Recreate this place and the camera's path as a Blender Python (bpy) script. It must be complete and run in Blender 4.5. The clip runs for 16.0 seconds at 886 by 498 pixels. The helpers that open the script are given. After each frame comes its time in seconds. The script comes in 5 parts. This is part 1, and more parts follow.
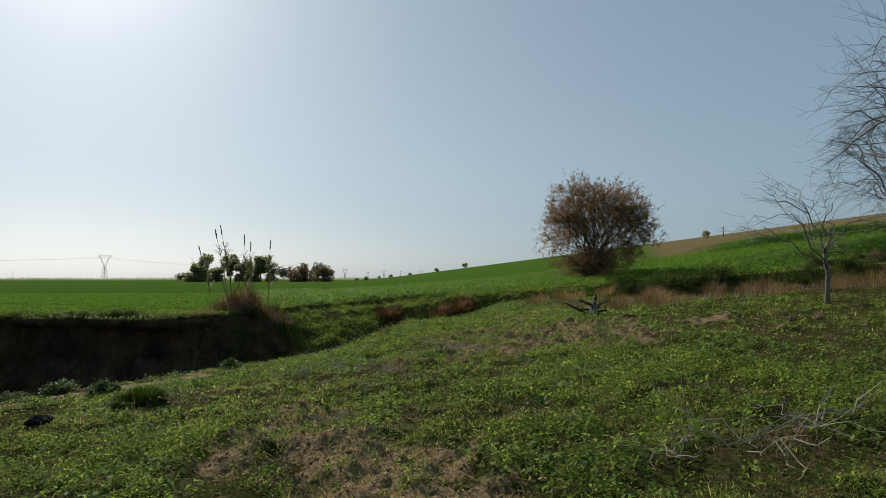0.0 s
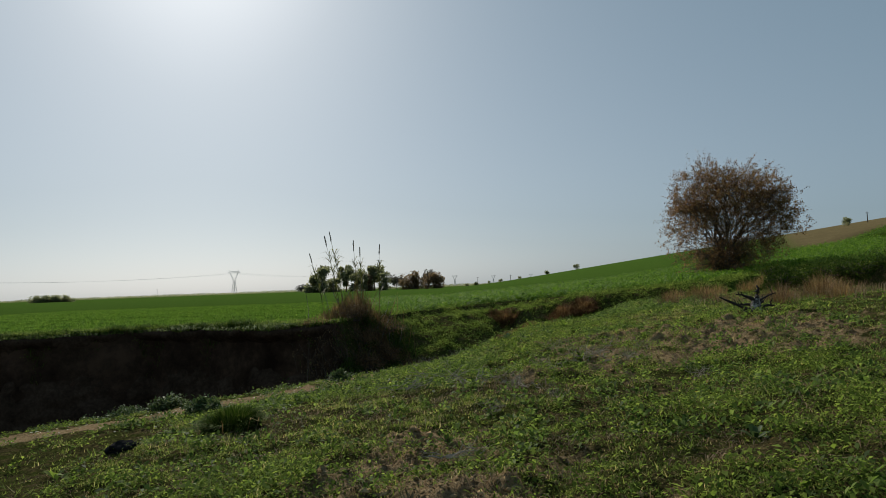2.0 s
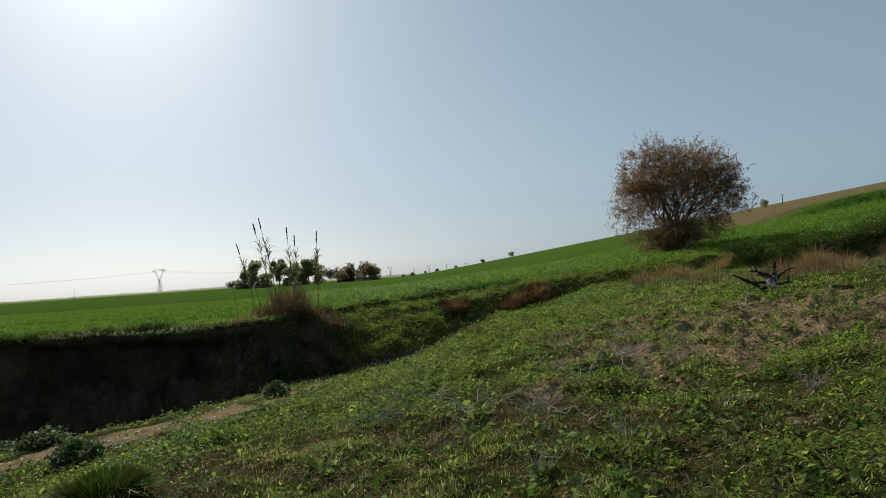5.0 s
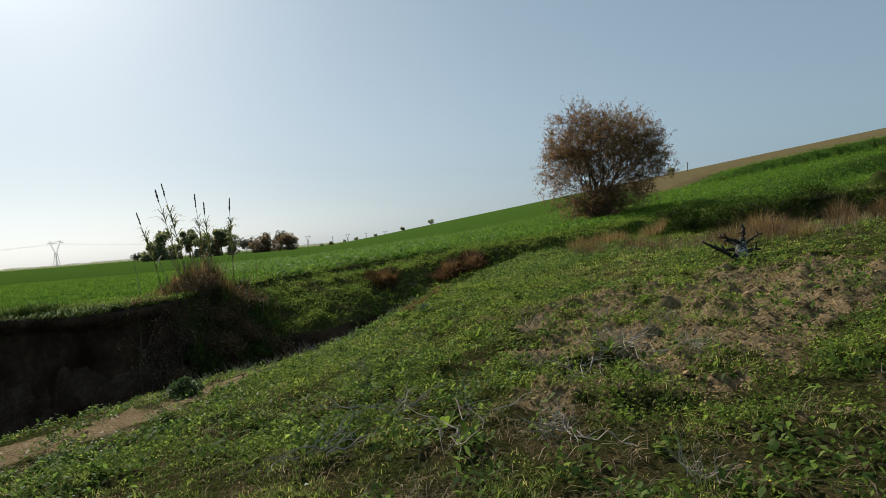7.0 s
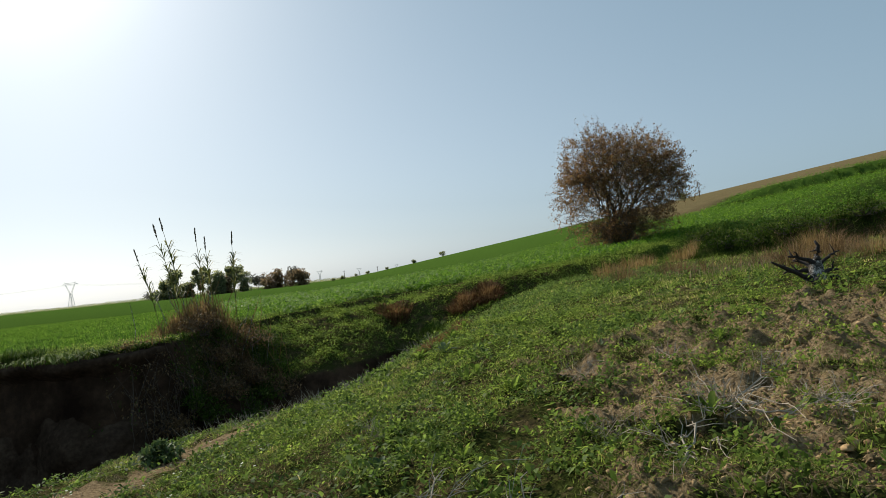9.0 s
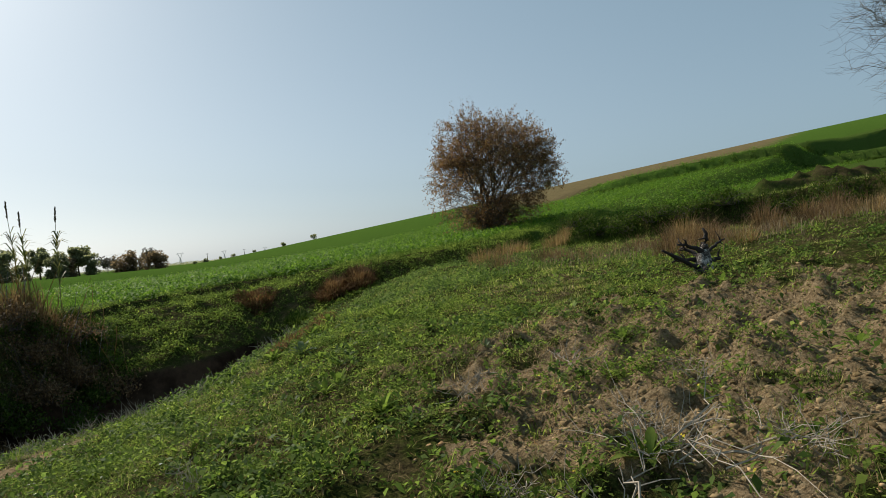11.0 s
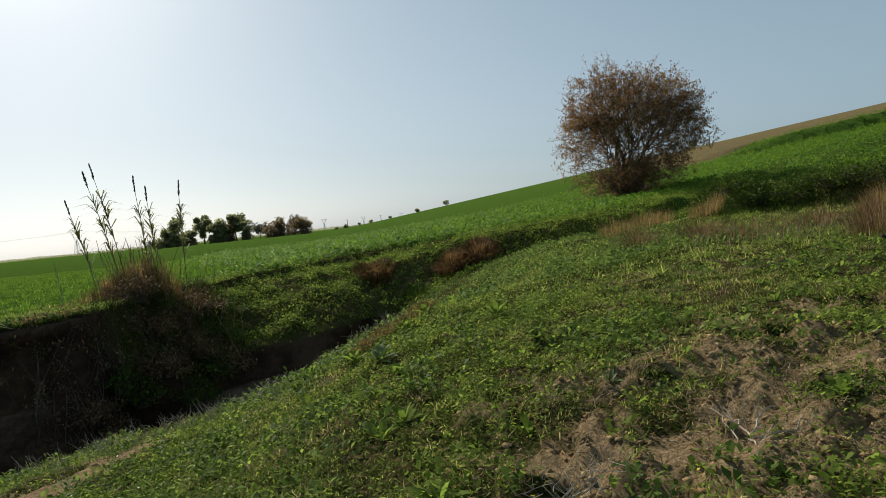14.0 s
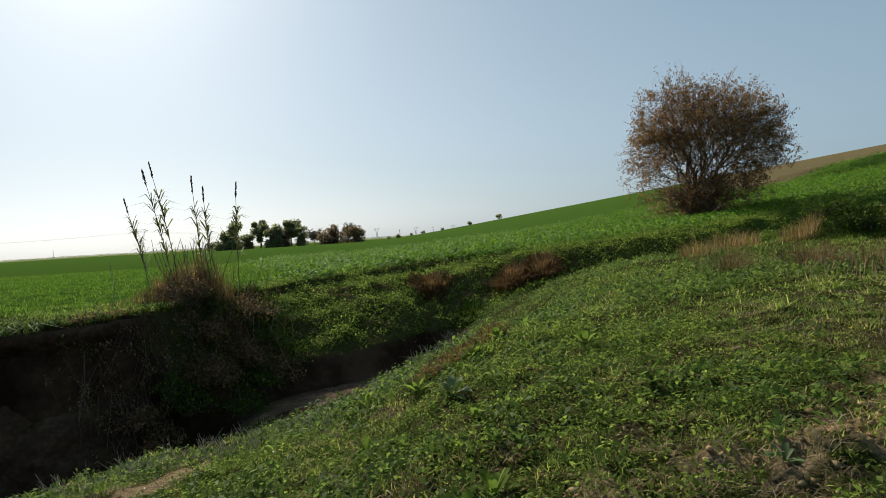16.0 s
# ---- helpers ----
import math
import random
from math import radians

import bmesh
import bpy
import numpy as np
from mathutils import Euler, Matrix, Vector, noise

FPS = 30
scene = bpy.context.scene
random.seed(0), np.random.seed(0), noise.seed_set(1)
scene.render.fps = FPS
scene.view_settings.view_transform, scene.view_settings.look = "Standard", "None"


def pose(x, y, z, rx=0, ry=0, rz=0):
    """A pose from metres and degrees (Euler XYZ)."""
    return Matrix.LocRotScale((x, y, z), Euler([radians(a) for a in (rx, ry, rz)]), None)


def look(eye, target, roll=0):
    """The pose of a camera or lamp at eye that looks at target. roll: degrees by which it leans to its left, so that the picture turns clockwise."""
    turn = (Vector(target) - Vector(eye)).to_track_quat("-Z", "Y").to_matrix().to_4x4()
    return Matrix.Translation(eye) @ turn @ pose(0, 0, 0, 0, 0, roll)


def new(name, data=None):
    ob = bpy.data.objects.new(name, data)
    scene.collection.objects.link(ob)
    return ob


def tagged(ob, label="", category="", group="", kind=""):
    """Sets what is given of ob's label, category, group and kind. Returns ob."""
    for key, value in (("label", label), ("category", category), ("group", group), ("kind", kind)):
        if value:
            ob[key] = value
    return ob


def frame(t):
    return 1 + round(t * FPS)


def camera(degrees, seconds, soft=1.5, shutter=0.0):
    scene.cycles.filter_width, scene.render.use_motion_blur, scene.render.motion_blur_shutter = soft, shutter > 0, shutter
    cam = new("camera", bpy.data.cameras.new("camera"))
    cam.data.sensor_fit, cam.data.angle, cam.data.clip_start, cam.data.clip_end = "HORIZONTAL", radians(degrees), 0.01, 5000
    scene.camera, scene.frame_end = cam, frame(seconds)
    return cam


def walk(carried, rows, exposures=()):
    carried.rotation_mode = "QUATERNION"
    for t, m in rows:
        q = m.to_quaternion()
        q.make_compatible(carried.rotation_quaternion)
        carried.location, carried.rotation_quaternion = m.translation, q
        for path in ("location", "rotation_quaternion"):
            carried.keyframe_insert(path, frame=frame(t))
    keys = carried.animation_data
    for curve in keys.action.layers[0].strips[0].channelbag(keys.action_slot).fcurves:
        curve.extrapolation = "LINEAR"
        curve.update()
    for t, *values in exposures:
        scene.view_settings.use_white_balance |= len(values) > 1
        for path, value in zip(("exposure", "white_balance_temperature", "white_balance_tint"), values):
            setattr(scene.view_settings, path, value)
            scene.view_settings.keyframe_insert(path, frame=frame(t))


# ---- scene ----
cam = camera(70.79, 16.0, soft=0.5)
PATH = [
    (0, (-0.000, 0.000, 1.500), (1.456, 9.882, 1.981), -0.00),
    (0.5, (0.028, 0.400, 1.458), (1.392, 10.306, 1.523), -5.15),
    (1, (-0.014, 0.876, 1.378), (0.197, 10.866, 0.979), -6.71),
    (1.5, (-0.085, 1.428, 1.385), (0.162, 11.424, 1.242), -4.29),
    (2, (-0.100, 2.047, 1.331), (-0.368, 12.026, 1.919), -2.06),
    (2.5, (-0.180, 2.693, 1.341), (0.260, 12.683, 1.418), -3.31),
    (3, (-0.321, 3.090, 1.318), (0.170, 13.078, 1.330), -6.20),
    (3.5, (-0.364, 3.632, 1.330), (-0.597, 13.628, 1.486), -5.12),
    (4, (-0.529, 4.100, 1.277), (-0.284, 14.080, 1.849), -4.48),
    (4.5, (-0.595, 4.533, 1.220), (0.047, 14.512, 1.345), -5.83),
    (4.7, (-0.627, 4.727, 1.234), (0.013, 14.699, 1.620), -4.58),
    (6.8, (-0.958, 6.684, 1.308), (0.749, 16.538, 1.342), -4.86),
    (7, (-0.936, 6.827, 1.333), (1.072, 16.621, 1.109), -4.62),
    (7.5, (-0.794, 7.205, 1.290), (1.573, 16.916, 1.575), -5.13),
    (8, (-0.735, 7.681, 1.287), (0.811, 17.555, 0.956), -6.53),
    (8.5, (-0.773, 8.080, 1.301), (1.102, 17.900, 1.075), -5.35),
    (9, (-0.763, 8.490, 1.273), (1.114, 18.308, 1.574), -6.04),
    (9.5, (-0.712, 9.000, 1.264), (0.891, 18.860, 0.793), -8.50),
    (10, (-0.694, 9.388, 1.279), (2.482, 18.869, 1.133), -5.86),
    (10.2, (-0.658, 9.505, 1.281), (2.974, 18.820, 1.136), -6.10),
    (12.3, (0.314, 10.570, 1.313), (4.150, 19.803, 1.115), -5.12),
    (12.5, (0.340, 10.660, 1.352), (3.575, 20.116, 0.998), -6.00),
    (13, (0.432, 11.001, 1.395), (3.689, 20.448, 1.014), -4.33),
    (13.5, (0.585, 11.296, 1.413), (3.923, 20.714, 1.021), -6.43),
    (14, (0.696, 11.768, 1.433), (2.414, 21.606, 0.927), -5.75),
    (14.5, (0.678, 12.177, 1.406), (1.928, 22.093, 1.085), -5.72),
    (15, (0.649, 12.618, 1.375), (1.556, 22.565, 0.888), -8.18),
    (15.5, (0.645, 12.857, 1.398), (0.985, 22.844, 1.015), -7.43),
    (16, (0.530, 12.989, 1.421), (1.465, 22.942, 1.185), -3.53),
]
EXPOSURES = [(0.0, -0.12, 6430, 10), (0.5, 0.0, 6430, 10), (1.0, -0.4, 6430, 10), (1.5, -0.1, 6430, 10), (2.0, -0.38, 6430, 10), (2.5, -0.05, 6430, 10), (3.0, -0.2, 6430, 10), (3.5, -0.42, 6430, 10), (4.0, -0.05, 6430, 10), (4.5, -0.1, 6430, 10), (7.0, 0.0, 6450, 10), (7.5, 0.14, 6450, 10), (8.0, 0.14, 6450, 10), (9.0, 0.15, 6450, 10), (10.0, 0.0, 6450, 10), (10.2, 0.0, 6450, 10), (12.5, 0.40, 6800, 10), (13.5, 0.40, 6800, 10), (14.0, 0.08, 6650, 10), (15.0, 0.08, 6450, 10), (15.5, -0.3, 6450, 10), (16.0, 0.1, 6450, 10)]
walk(cam, [(t, look(eye, target, roll)) for t, eye, target, roll in PATH], EXPOSURES)

# ---- world and sun ----
SUN_AZ, SUN_EL = radians(-23.0), radians(34.0)
world = bpy.data.worlds.new("world")
scene.world = world
world.use_nodes = True
wt = world.node_tree
sky = wt.nodes.new("ShaderNodeTexSky")
sky.sky_type, sky.sun_disc = "NISHITA", False
sky.sun_elevation, sky.sun_rotation = SUN_EL, SUN_AZ
sky.air_density, sky.dust_density, sky.ozone_density = 1.0, 1.3, 2.0
haze = wt.nodes.new("ShaderNodeHueSaturation")
haze.inputs["Saturation"].default_value, haze.inputs["Value"].default_value = 0.42, 0.87
veil = wt.nodes.new("ShaderNodeMix")
veil.data_type, veil.blend_type = "RGBA", "ADD"
veil.inputs["Factor"].default_value, veil.inputs["B"].default_value = 1.0, (1.0, 2.45, 3.45, 1)
wt.links.new(sky.outputs[0], haze.inputs["Color"])
wt.links.new(haze.outputs[0], veil.inputs["A"])
wt.links.new(veil.outputs["Result"], wt.nodes["Background"].inputs[0])
wt.nodes["Background"].inputs[1].default_value = 0.06
sun = new("sun", bpy.data.lights.new("sun", "SUN"))
sun.data.energy, sun.data.angle, sun.data.color = 5.0, radians(0.6), (1.0, 0.93, 0.82)
SUN_WAY = Vector((math.sin(SUN_AZ) * math.cos(SUN_EL), math.cos(SUN_AZ) * math.cos(SUN_EL), math.sin(SUN_EL)))
sun.matrix_world = look(SUN_WAY * 60, (0, 0, 0))
tagged(sun, kind="structure")


# ---- materials ----
def material(name):
    m = bpy.data.materials.new(name)
    m.use_nodes = True
    t = m.node_tree
    return m, t, t.nodes["Principled BSDF"]


def ramp_node(t, fac, stops):
    r = t.nodes.new("ShaderNodeValToRGB")
    while len(r.color_ramp.elements) < len(stops):
        r.color_ramp.elements.new(0.5)
    for e, (p, c) in zip(r.color_ramp.elements, stops):
        e.position, e.color = p, (*c, 1)
    t.links.new(fac, r.inputs[0])
    return r.outputs[0]


def noise_node(t, scale, detail=4.0, rough=0.6, coords=None):
    n = t.nodes.new("ShaderNodeTexNoise")
    n.inputs["Scale"].default_value, n.inputs["Detail"].default_value, n.inputs["Roughness"].default_value = scale, detail, rough
    if coords is not None:
        t.links.new(coords, n.inputs["Vector"])
    return n.outputs["Fac"]


def object_coords(t):
    return t.nodes.new("ShaderNodeTexCoord").outputs["Object"]


def bumped(t, bsdf, height, strength, distance):
    b = t.nodes.new("ShaderNodeBump")
    b.inputs["Strength"].default_value, b.inputs["Distance"].default_value = strength, distance
    t.links.new(height, b.inputs["Height"])
    t.links.new(b.outputs[0], bsdf.inputs["Normal"])


def leaf_material(name, stops, translucent=0.35, rough=0.6, specular=0.12, through_gain=1.0):
    """Blades and leaves: colour varied from piece to piece, light passing through."""
    m, t, b = material(name)
    g = t.nodes.new("ShaderNodeNewGeometry")
    c = ramp_node(t, g.outputs["Random Per Island"], stops)
    n = noise_node(t, 1.9, 6, 0.75, object_coords(t))
    mix = t.nodes.new("ShaderNodeMix")
    mix.data_type, mix.blend_type = "RGBA", "MULTIPLY"
    mix.inputs["Factor"].default_value = 1.0
    t.links.new(c, mix.inputs["A"])
    t.links.new(ramp_node(t, n, [(0.33, (0.52, 0.58, 0.52)), (0.5, (0.98, 1.0, 0.92)), (0.66, (1.55, 1.42, 1.28))]), mix.inputs["B"])
    t.links.new(mix.outputs["Result"], b.inputs["Base Color"])
    b.inputs["Roughness"].default_value, b.inputs["Specular IOR Level"].default_value = rough, specular
    tr = t.nodes.new("ShaderNodeBsdfTranslucent")
    lit = t.nodes.new("ShaderNodeMix")
    lit.data_type, lit.blend_type = "RGBA", "MULTIPLY"
    lit.inputs["Factor"].default_value, lit.inputs["B"].default_value = 1.0, (through_gain * 0.98, through_gain, through_gain * 0.80, 1)
    t.links.new(mix.outputs["Result"], lit.inputs["A"])
    t.links.new(lit.outputs["Result"], tr.inputs["Color"])
    ms = t.nodes.new("ShaderNodeMixShader")
    ms.inputs[0].default_value = translucent
    t.links.new(b.outputs[0], ms.inputs[1])
    t.links.new(tr.outputs[0], ms.inputs[2])
    t.links.new(ms.outputs[0], t.nodes["Material Output"].inputs["Surface"])
    return m


def rough_material(name, stops, scale, rough=0.85, bump=0.5, distance=0.02, specular=0.2, fine=6.0):
    """Bark, earth, stone: two scales of mottling and relief."""
    m, t, b = material(name)
    co = object_coords(t)
    n1, n2 = noise_node(t, scale, 6, 0.65, co), noise_node(t, scale * fine, 4, 0.6, co)
    mx = t.nodes.new("ShaderNodeMath")
    mx.operation = "MULTIPLY_ADD"
    mx.inputs[1].default_value, mx.inputs[2].default_value = 0.4, 0.0
    t.links.new(n2, mx.inputs[0])
    add = t.nodes.new("ShaderNodeMath")
    add.operation = "MULTIPLY_ADD"
    add.inputs[1].default_value = 0.6
    t.links.new(n1, add.inputs[0])
    t.links.new(mx.outputs[0], add.inputs[2])
    t.links.new(ramp_node(t, add.outputs[0], stops), b.inputs["Base Color"])
    b.inputs["Roughness"].default_value, b.inputs["Specular IOR Level"].default_value = rough, specular
    bumped(t, b, add.outputs[0], bump, distance)
    return m


def ground_material():
    """Turf, bare soil, stubble and cliff earth, laid out by the attributes of the land."""
    m, t, b = material("land")
    co = object_coords(t)

    def attribute(name):
        a = t.nodes.new("ShaderNodeAttribute")
        a.attribute_name = name
        return a.outputs["Fac"]

    def mixed(fac, a, bb):
        x = t.nodes.new("ShaderNodeMix")
        x.data_type = "RGBA"
        t.links.new(fac, x.inputs["Factor"])
        t.links.new(a, x.inputs["A"])
        t.links.new(bb, x.inputs["B"])
        return x.outputs["Result"]

    big, mid, fine = noise_node(t, 0.35, 5, 0.6, co), noise_node(t, 2.6, 8, 0.75, co), noise_node(t, 24.0, 6, 0.75, co)
    # turf ground is brown-green, darkened for the shade in gaps between blades
    turf = ramp_node(t, mid, [(0.30, (0.030, 0.042, 0.012)), (0.45, (0.060, 0.068, 0.022)), (0.54, (0.080, 0.068, 0.034)), (0.70, (0.16, 0.118, 0.070))])
    lush = ramp_node(t, fine, [(0.3, (0.038, 0.080, 0.013)), (0.7, (0.085, 0.145, 0.025))])
    soil = ramp_node(t, fine, [(0.30, (0.095, 0.063, 0.035)), (0.48, (0.31, 0.222, 0.123)), (0.68, (0.55, 0.415, 0.245))])
    stubble = ramp_node(t, big, [(0.3, (0.115, 0.092, 0.045)), (0.7, (0.175, 0.138, 0.070))])
    # bank and bed earth: brown, with the gully's shade darkened into it
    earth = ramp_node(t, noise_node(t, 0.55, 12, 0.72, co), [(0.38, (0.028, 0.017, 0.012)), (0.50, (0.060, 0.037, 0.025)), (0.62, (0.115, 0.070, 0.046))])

    def edged(fac):
        """Ragged borders in place of smooth ones."""
        add = t.nodes.new("ShaderNodeMath")
        add.operation = "ADD"
        t.links.new(fac, add.inputs[0])
        t.links.new(mid, add.inputs[1])
        return ramp_node(t, add.outputs[0], [(0.80, (0, 0, 0)), (0.95, (1, 1, 1))])

    speck = ramp_node(t, fine, [(0.35, (0.35, 0.35, 0.35)), (0.5, (0.9, 0.95, 0.8)), (0.65, (1.9, 1.9, 1.5))])
    mott = t.nodes.new("ShaderNodeMix")
    mott.data_type, mott.blend_type = "RGBA", "MULTIPLY"
    mott.inputs["Factor"].default_value = 1.0
    t.links.new(turf, mott.inputs["A"])
    t.links.new(speck, mott.inputs["B"])
    c = mixed(attribute("lush"), mott.outputs["Result"], lush)
    c = mixed(edged(attribute("bare")), c, soil)
    c = mixed(attribute("stubble"), c, stubble)
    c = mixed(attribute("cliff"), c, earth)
    t.links.new(c, b.inputs["Base Color"])
    b.inputs["Roughness"].default_value, b.inputs["Specular IOR Level"].default_value = 1.0, 0.0
    h = t.nodes.new("ShaderNodeMath")
    h.operation = "ADD"
    t.links.new(fine, h.inputs[0])
    t.links.new(mid, h.inputs[1])
    bumped(t, b, h.outputs[0], 1.0, 0.10)
    return m


M_LAND = ground_material()
M_GRASS = leaf_material("turf_blades", [(0.0, (0.060, 0.092, 0.022)), (0.45, (0.150, 0.195, 0.046)), (0.80, (0.235, 0.272, 0.070)), (0.90, (0.34, 0.29, 0.15)), (1.0, (0.43, 0.36, 0.21))], 0.5, 0.7, 0.03, 1.75)
M_WEED = leaf_material("weed_leaves", [(0.0, (0.062, 0.095, 0.019)), (0.5, (0.125, 0.175, 0.034)), (1.0, (0.192, 0.245, 0.060))], 0.5, 0.7, 0.03, 1.75)
M_ROSETTE = leaf_material("rosette_leaves", [(0.0, (0.040, 0.070, 0.018)), (0.5, (0.095, 0.145, 0.032)), (1.0, (0.16, 0.215, 0.060))], 0.45, 0.6, 0.06, 1.7)
M_MAT = leaf_material("withered_mats", [(0.0, (0.11, 0.078, 0.052)), (0.5, (0.21, 0.155, 0.108)), (1.0, (0.36, 0.285, 0.21))], 0.35, 0.8, 0.03, 1.2)
M_GREYWEED = leaf_material("grey_green_leaves", [(0.0, (0.060, 0.098, 0.036)), (1.0, (0.14, 0.185, 0.085))], 0.3)
M_CROP = leaf_material("crop_leaves", [(0.0, (0.060, 0.130, 0.014)), (0.6, (0.11, 0.215, 0.022)), (1.0, (0.20, 0.30, 0.05))], 0.5, 0.6, 0.18, 1.15)
M_MEADOW = leaf_material("field_grass", [(0.0, (0.070, 0.15, 0.018)), (0.6, (0.12, 0.22, 0.030)), (1.0, (0.21, 0.30, 0.06))], 0.5, 0.6, 0.1, 1.1)
M_TUSSOCK = leaf_material("tussock_blades", [(0.0, (0.030, 0.060, 0.010)), (0.8, (0.085, 0.135, 0.022)), (1.0, (0.18, 0.19, 0.06))], 0.25, 0.7, 0.02)
M_STRAW = leaf_material("dry_straw", [(0.0, (0.17, 0.10, 0.050)), (0.6, (0.29, 0.19, 0.095)), (1.0, (0.42, 0.30, 0.16))], 0.45, 0.7)
M_REDGRASS = leaf_material("red_dry_grass", [(0.0, (0.11, 0.056, 0.030)), (0.6, (0.21, 0.118, 0.062)), (1.0, (0.32, 0.20, 0.11))], 0.45, 0.7, 0.03)
M_RUST = leaf_material("rusty_straw", [(0.0, (0.10, 0.058, 0.034)), (0.6, (0.20, 0.125, 0.070)), (1.0, (0.32, 0.215, 0.13))], 0.4, 0.7)
M_BROWNLEAF = leaf_material("dry_tree_leaves", [(0.0, (0.14, 0.070, 0.037)), (0.5, (0.29, 0.155, 0.080)), (0.85, (0.42, 0.25, 0.14)), (1.0, (0.20, 0.18, 0.07))], 0.48, 0.5)
M_REED = leaf_material("reed_leaves", [(0.0, (0.09, 0.12, 0.04)), (1.0, (0.24, 0.22, 0.09))], 0.35)
M_PLUME = leaf_material("reed_plume", [(0.0, (0.07, 0.045, 0.030)), (1.0, (0.17, 0.12, 0.08))], 0.2, 0.8)
# distance haze is mixed into this leaf colour: paler than the foliage itself
M_HAZYLEAF = leaf_material("hazy_far_foliage", [(0.0, (0.11, 0.12, 0.078)), (0.7, (0.19, 0.195, 0.125)), (1.0, (0.26, 0.25, 0.16))], 0.6, 0.7, 0.05, 2.0)
M_FARBROWN = leaf_material("far_brown_foliage", [(0.0, (0.14, 0.10, 0.075)), (1.0, (0.25, 0.175, 0.12))], 0.5, 0.7, 0.05, 1.7)
M_FARGREY = leaf_material("far_bare_twigs", [(0.0, (0.13, 0.12, 0.11)), (1.0, (0.22, 0.20, 0.18))], 0.1, 0.8)
M_PETAL = leaf_material("petals", [(0.0, (0.75, 0.75, 0.70)), (1.0, (0.85, 0.83, 0.78))], 0.3, 0.6)
M_YELLOW = leaf_material("yellow_petals", [(0.0, (0.65, 0.50, 0.05)), (1.0, (0.75, 0.62, 0.08))], 0.3, 0.6)
M_BARK = rough_material("bark", [(0.3, (0.055, 0.038, 0.028)), (0.55, (0.13, 0.095, 0.070)), (0.8, (0.22, 0.17, 0.13))], 9.0, 0.95, 0.5, 0.02, 0.05)
M_PALEBARK = rough_material("pale_bark", [(0.3, (0.08, 0.07, 0.055)), (0.55, (0.17, 0.15, 0.12)), (0.8, (0.28, 0.25, 0.21))], 11.0, 0.9, 0.5, 0.02, 0.1)
M_TWIG = rough_material("bare_twigs", [(0.3, (0.07, 0.055, 0.045)), (0.7, (0.17, 0.14, 0.115))], 5.0, bump=0.2)
M_DEADSTICK = rough_material("dead_twigs", [(0.3, (0.20, 0.165, 0.125)), (0.7, (0.50, 0.43, 0.34))], 12.0, bump=0.3, specular=0.05)
M_CHAR = rough_material("dark_dead_wood", [(0.3, (0.012, 0.010, 0.009)), (0.6, (0.045, 0.036, 0.030)), (0.85, (0.11, 0.09, 0.075))], 14.0)
M_GREYWOOD = rough_material("weathered_wood", [(0.40, (0.03, 0.025, 0.021)), (0.49, (0.10, 0.088, 0.075)), (0.57, (0.46, 0.43, 0.39))], 9.0, 0.95, 0.6, 0.02, 0.05)
M_CLOD = rough_material("soil_clods", [(0.3, (0.09, 0.062, 0.034)), (0.55, (0.18, 0.13, 0.072)), (0.8, (0.29, 0.22, 0.13))], 16.0, 1.0, 0.6, 0.01, 0.0)
M_CLODS = leaf_material("small_clods", [(0.0, (0.14, 0.096, 0.054)), (0.5, (0.23, 0.16, 0.090)), (1.0, (0.33, 0.24, 0.142))], 0.0, 1.0, 0.0)
# wall earth is brown, taken darker to hold the wall's shade
M_SHADED_EARTH = rough_material("shaded_cliff_earth", [(0.32, (0.020, 0.013, 0.009)), (0.50, (0.050, 0.032, 0.022)), (0.68, (0.100, 0.067, 0.046))], 1.1, 1.0, 0.8, 0.10, 0.0, 7.0)
M_BLACK = rough_material("black_lump", [(0.3, (0.008, 0.008, 0.009)), (0.7, (0.030, 0.029, 0.028))], 18.0, 1.0, 0.6, 0.02, 0.02)
M_STEEL = rough_material("galvanised_steel", [(0.3, (0.30, 0.31, 0.32)), (0.7, (0.45, 0.46, 0.47))], 0.5, 0.5, 0.1)
M_POLE = rough_material("pole_wood", [(0.3, (0.08, 0.06, 0.045)), (0.7, (0.16, 0.13, 0.10))], 3.0)


def water_material():
    m, t, b = material("muddy_water")
    co = object_coords(t)
    t.links.new(ramp_node(t, noise_node(t, 1.5, 4, 0.6, co), [(0.3, (0.085, 0.052, 0.034)), (0.7, (0.19, 0.125, 0.085))]), b.inputs["Base Color"])
    b.inputs["Roughness"].default_value = 0.08
    bumped(t, b, noise_node(t, 3.5, 5, 0.65, co), 0.7, 0.05)
    return m


M_WATER = water_material()

# ---- shape of the land ----
def hash2(i, j, seed):
    n = (i.astype(np.int64) * 374761393 + j.astype(np.int64) * 668265263 + seed * 974711) & 0x7FFFFFFF
    n = ((n ^ (n >> 13)) * 1274126177) & 0x7FFFFFFF
    n = ((n ^ (n >> 16)) * 668265263) & 0x7FFFFFFF
    return ((n ^ (n >> 15)) & 0xFFFF) / 65535.0


def vnoise(x, y, seed=0):
    """Smooth value noise in -1..1 with a cell of 1 m."""
    i, j = np.floor(x), np.floor(y)
    u, v = x - i, y - j
    u, v = u * u * (3 - 2 * u), v * v * (3 - 2 * v)
    a, b = hash2(i, j, seed), hash2(i + 1, j, seed)
    c, d = hash2(i, j + 1, seed), hash2(i + 1, j + 1, seed)
    return 2 * ((a * (1 - u) + b * u) * (1 - v) + (c * (1 - u) + d * u) * v) - 1


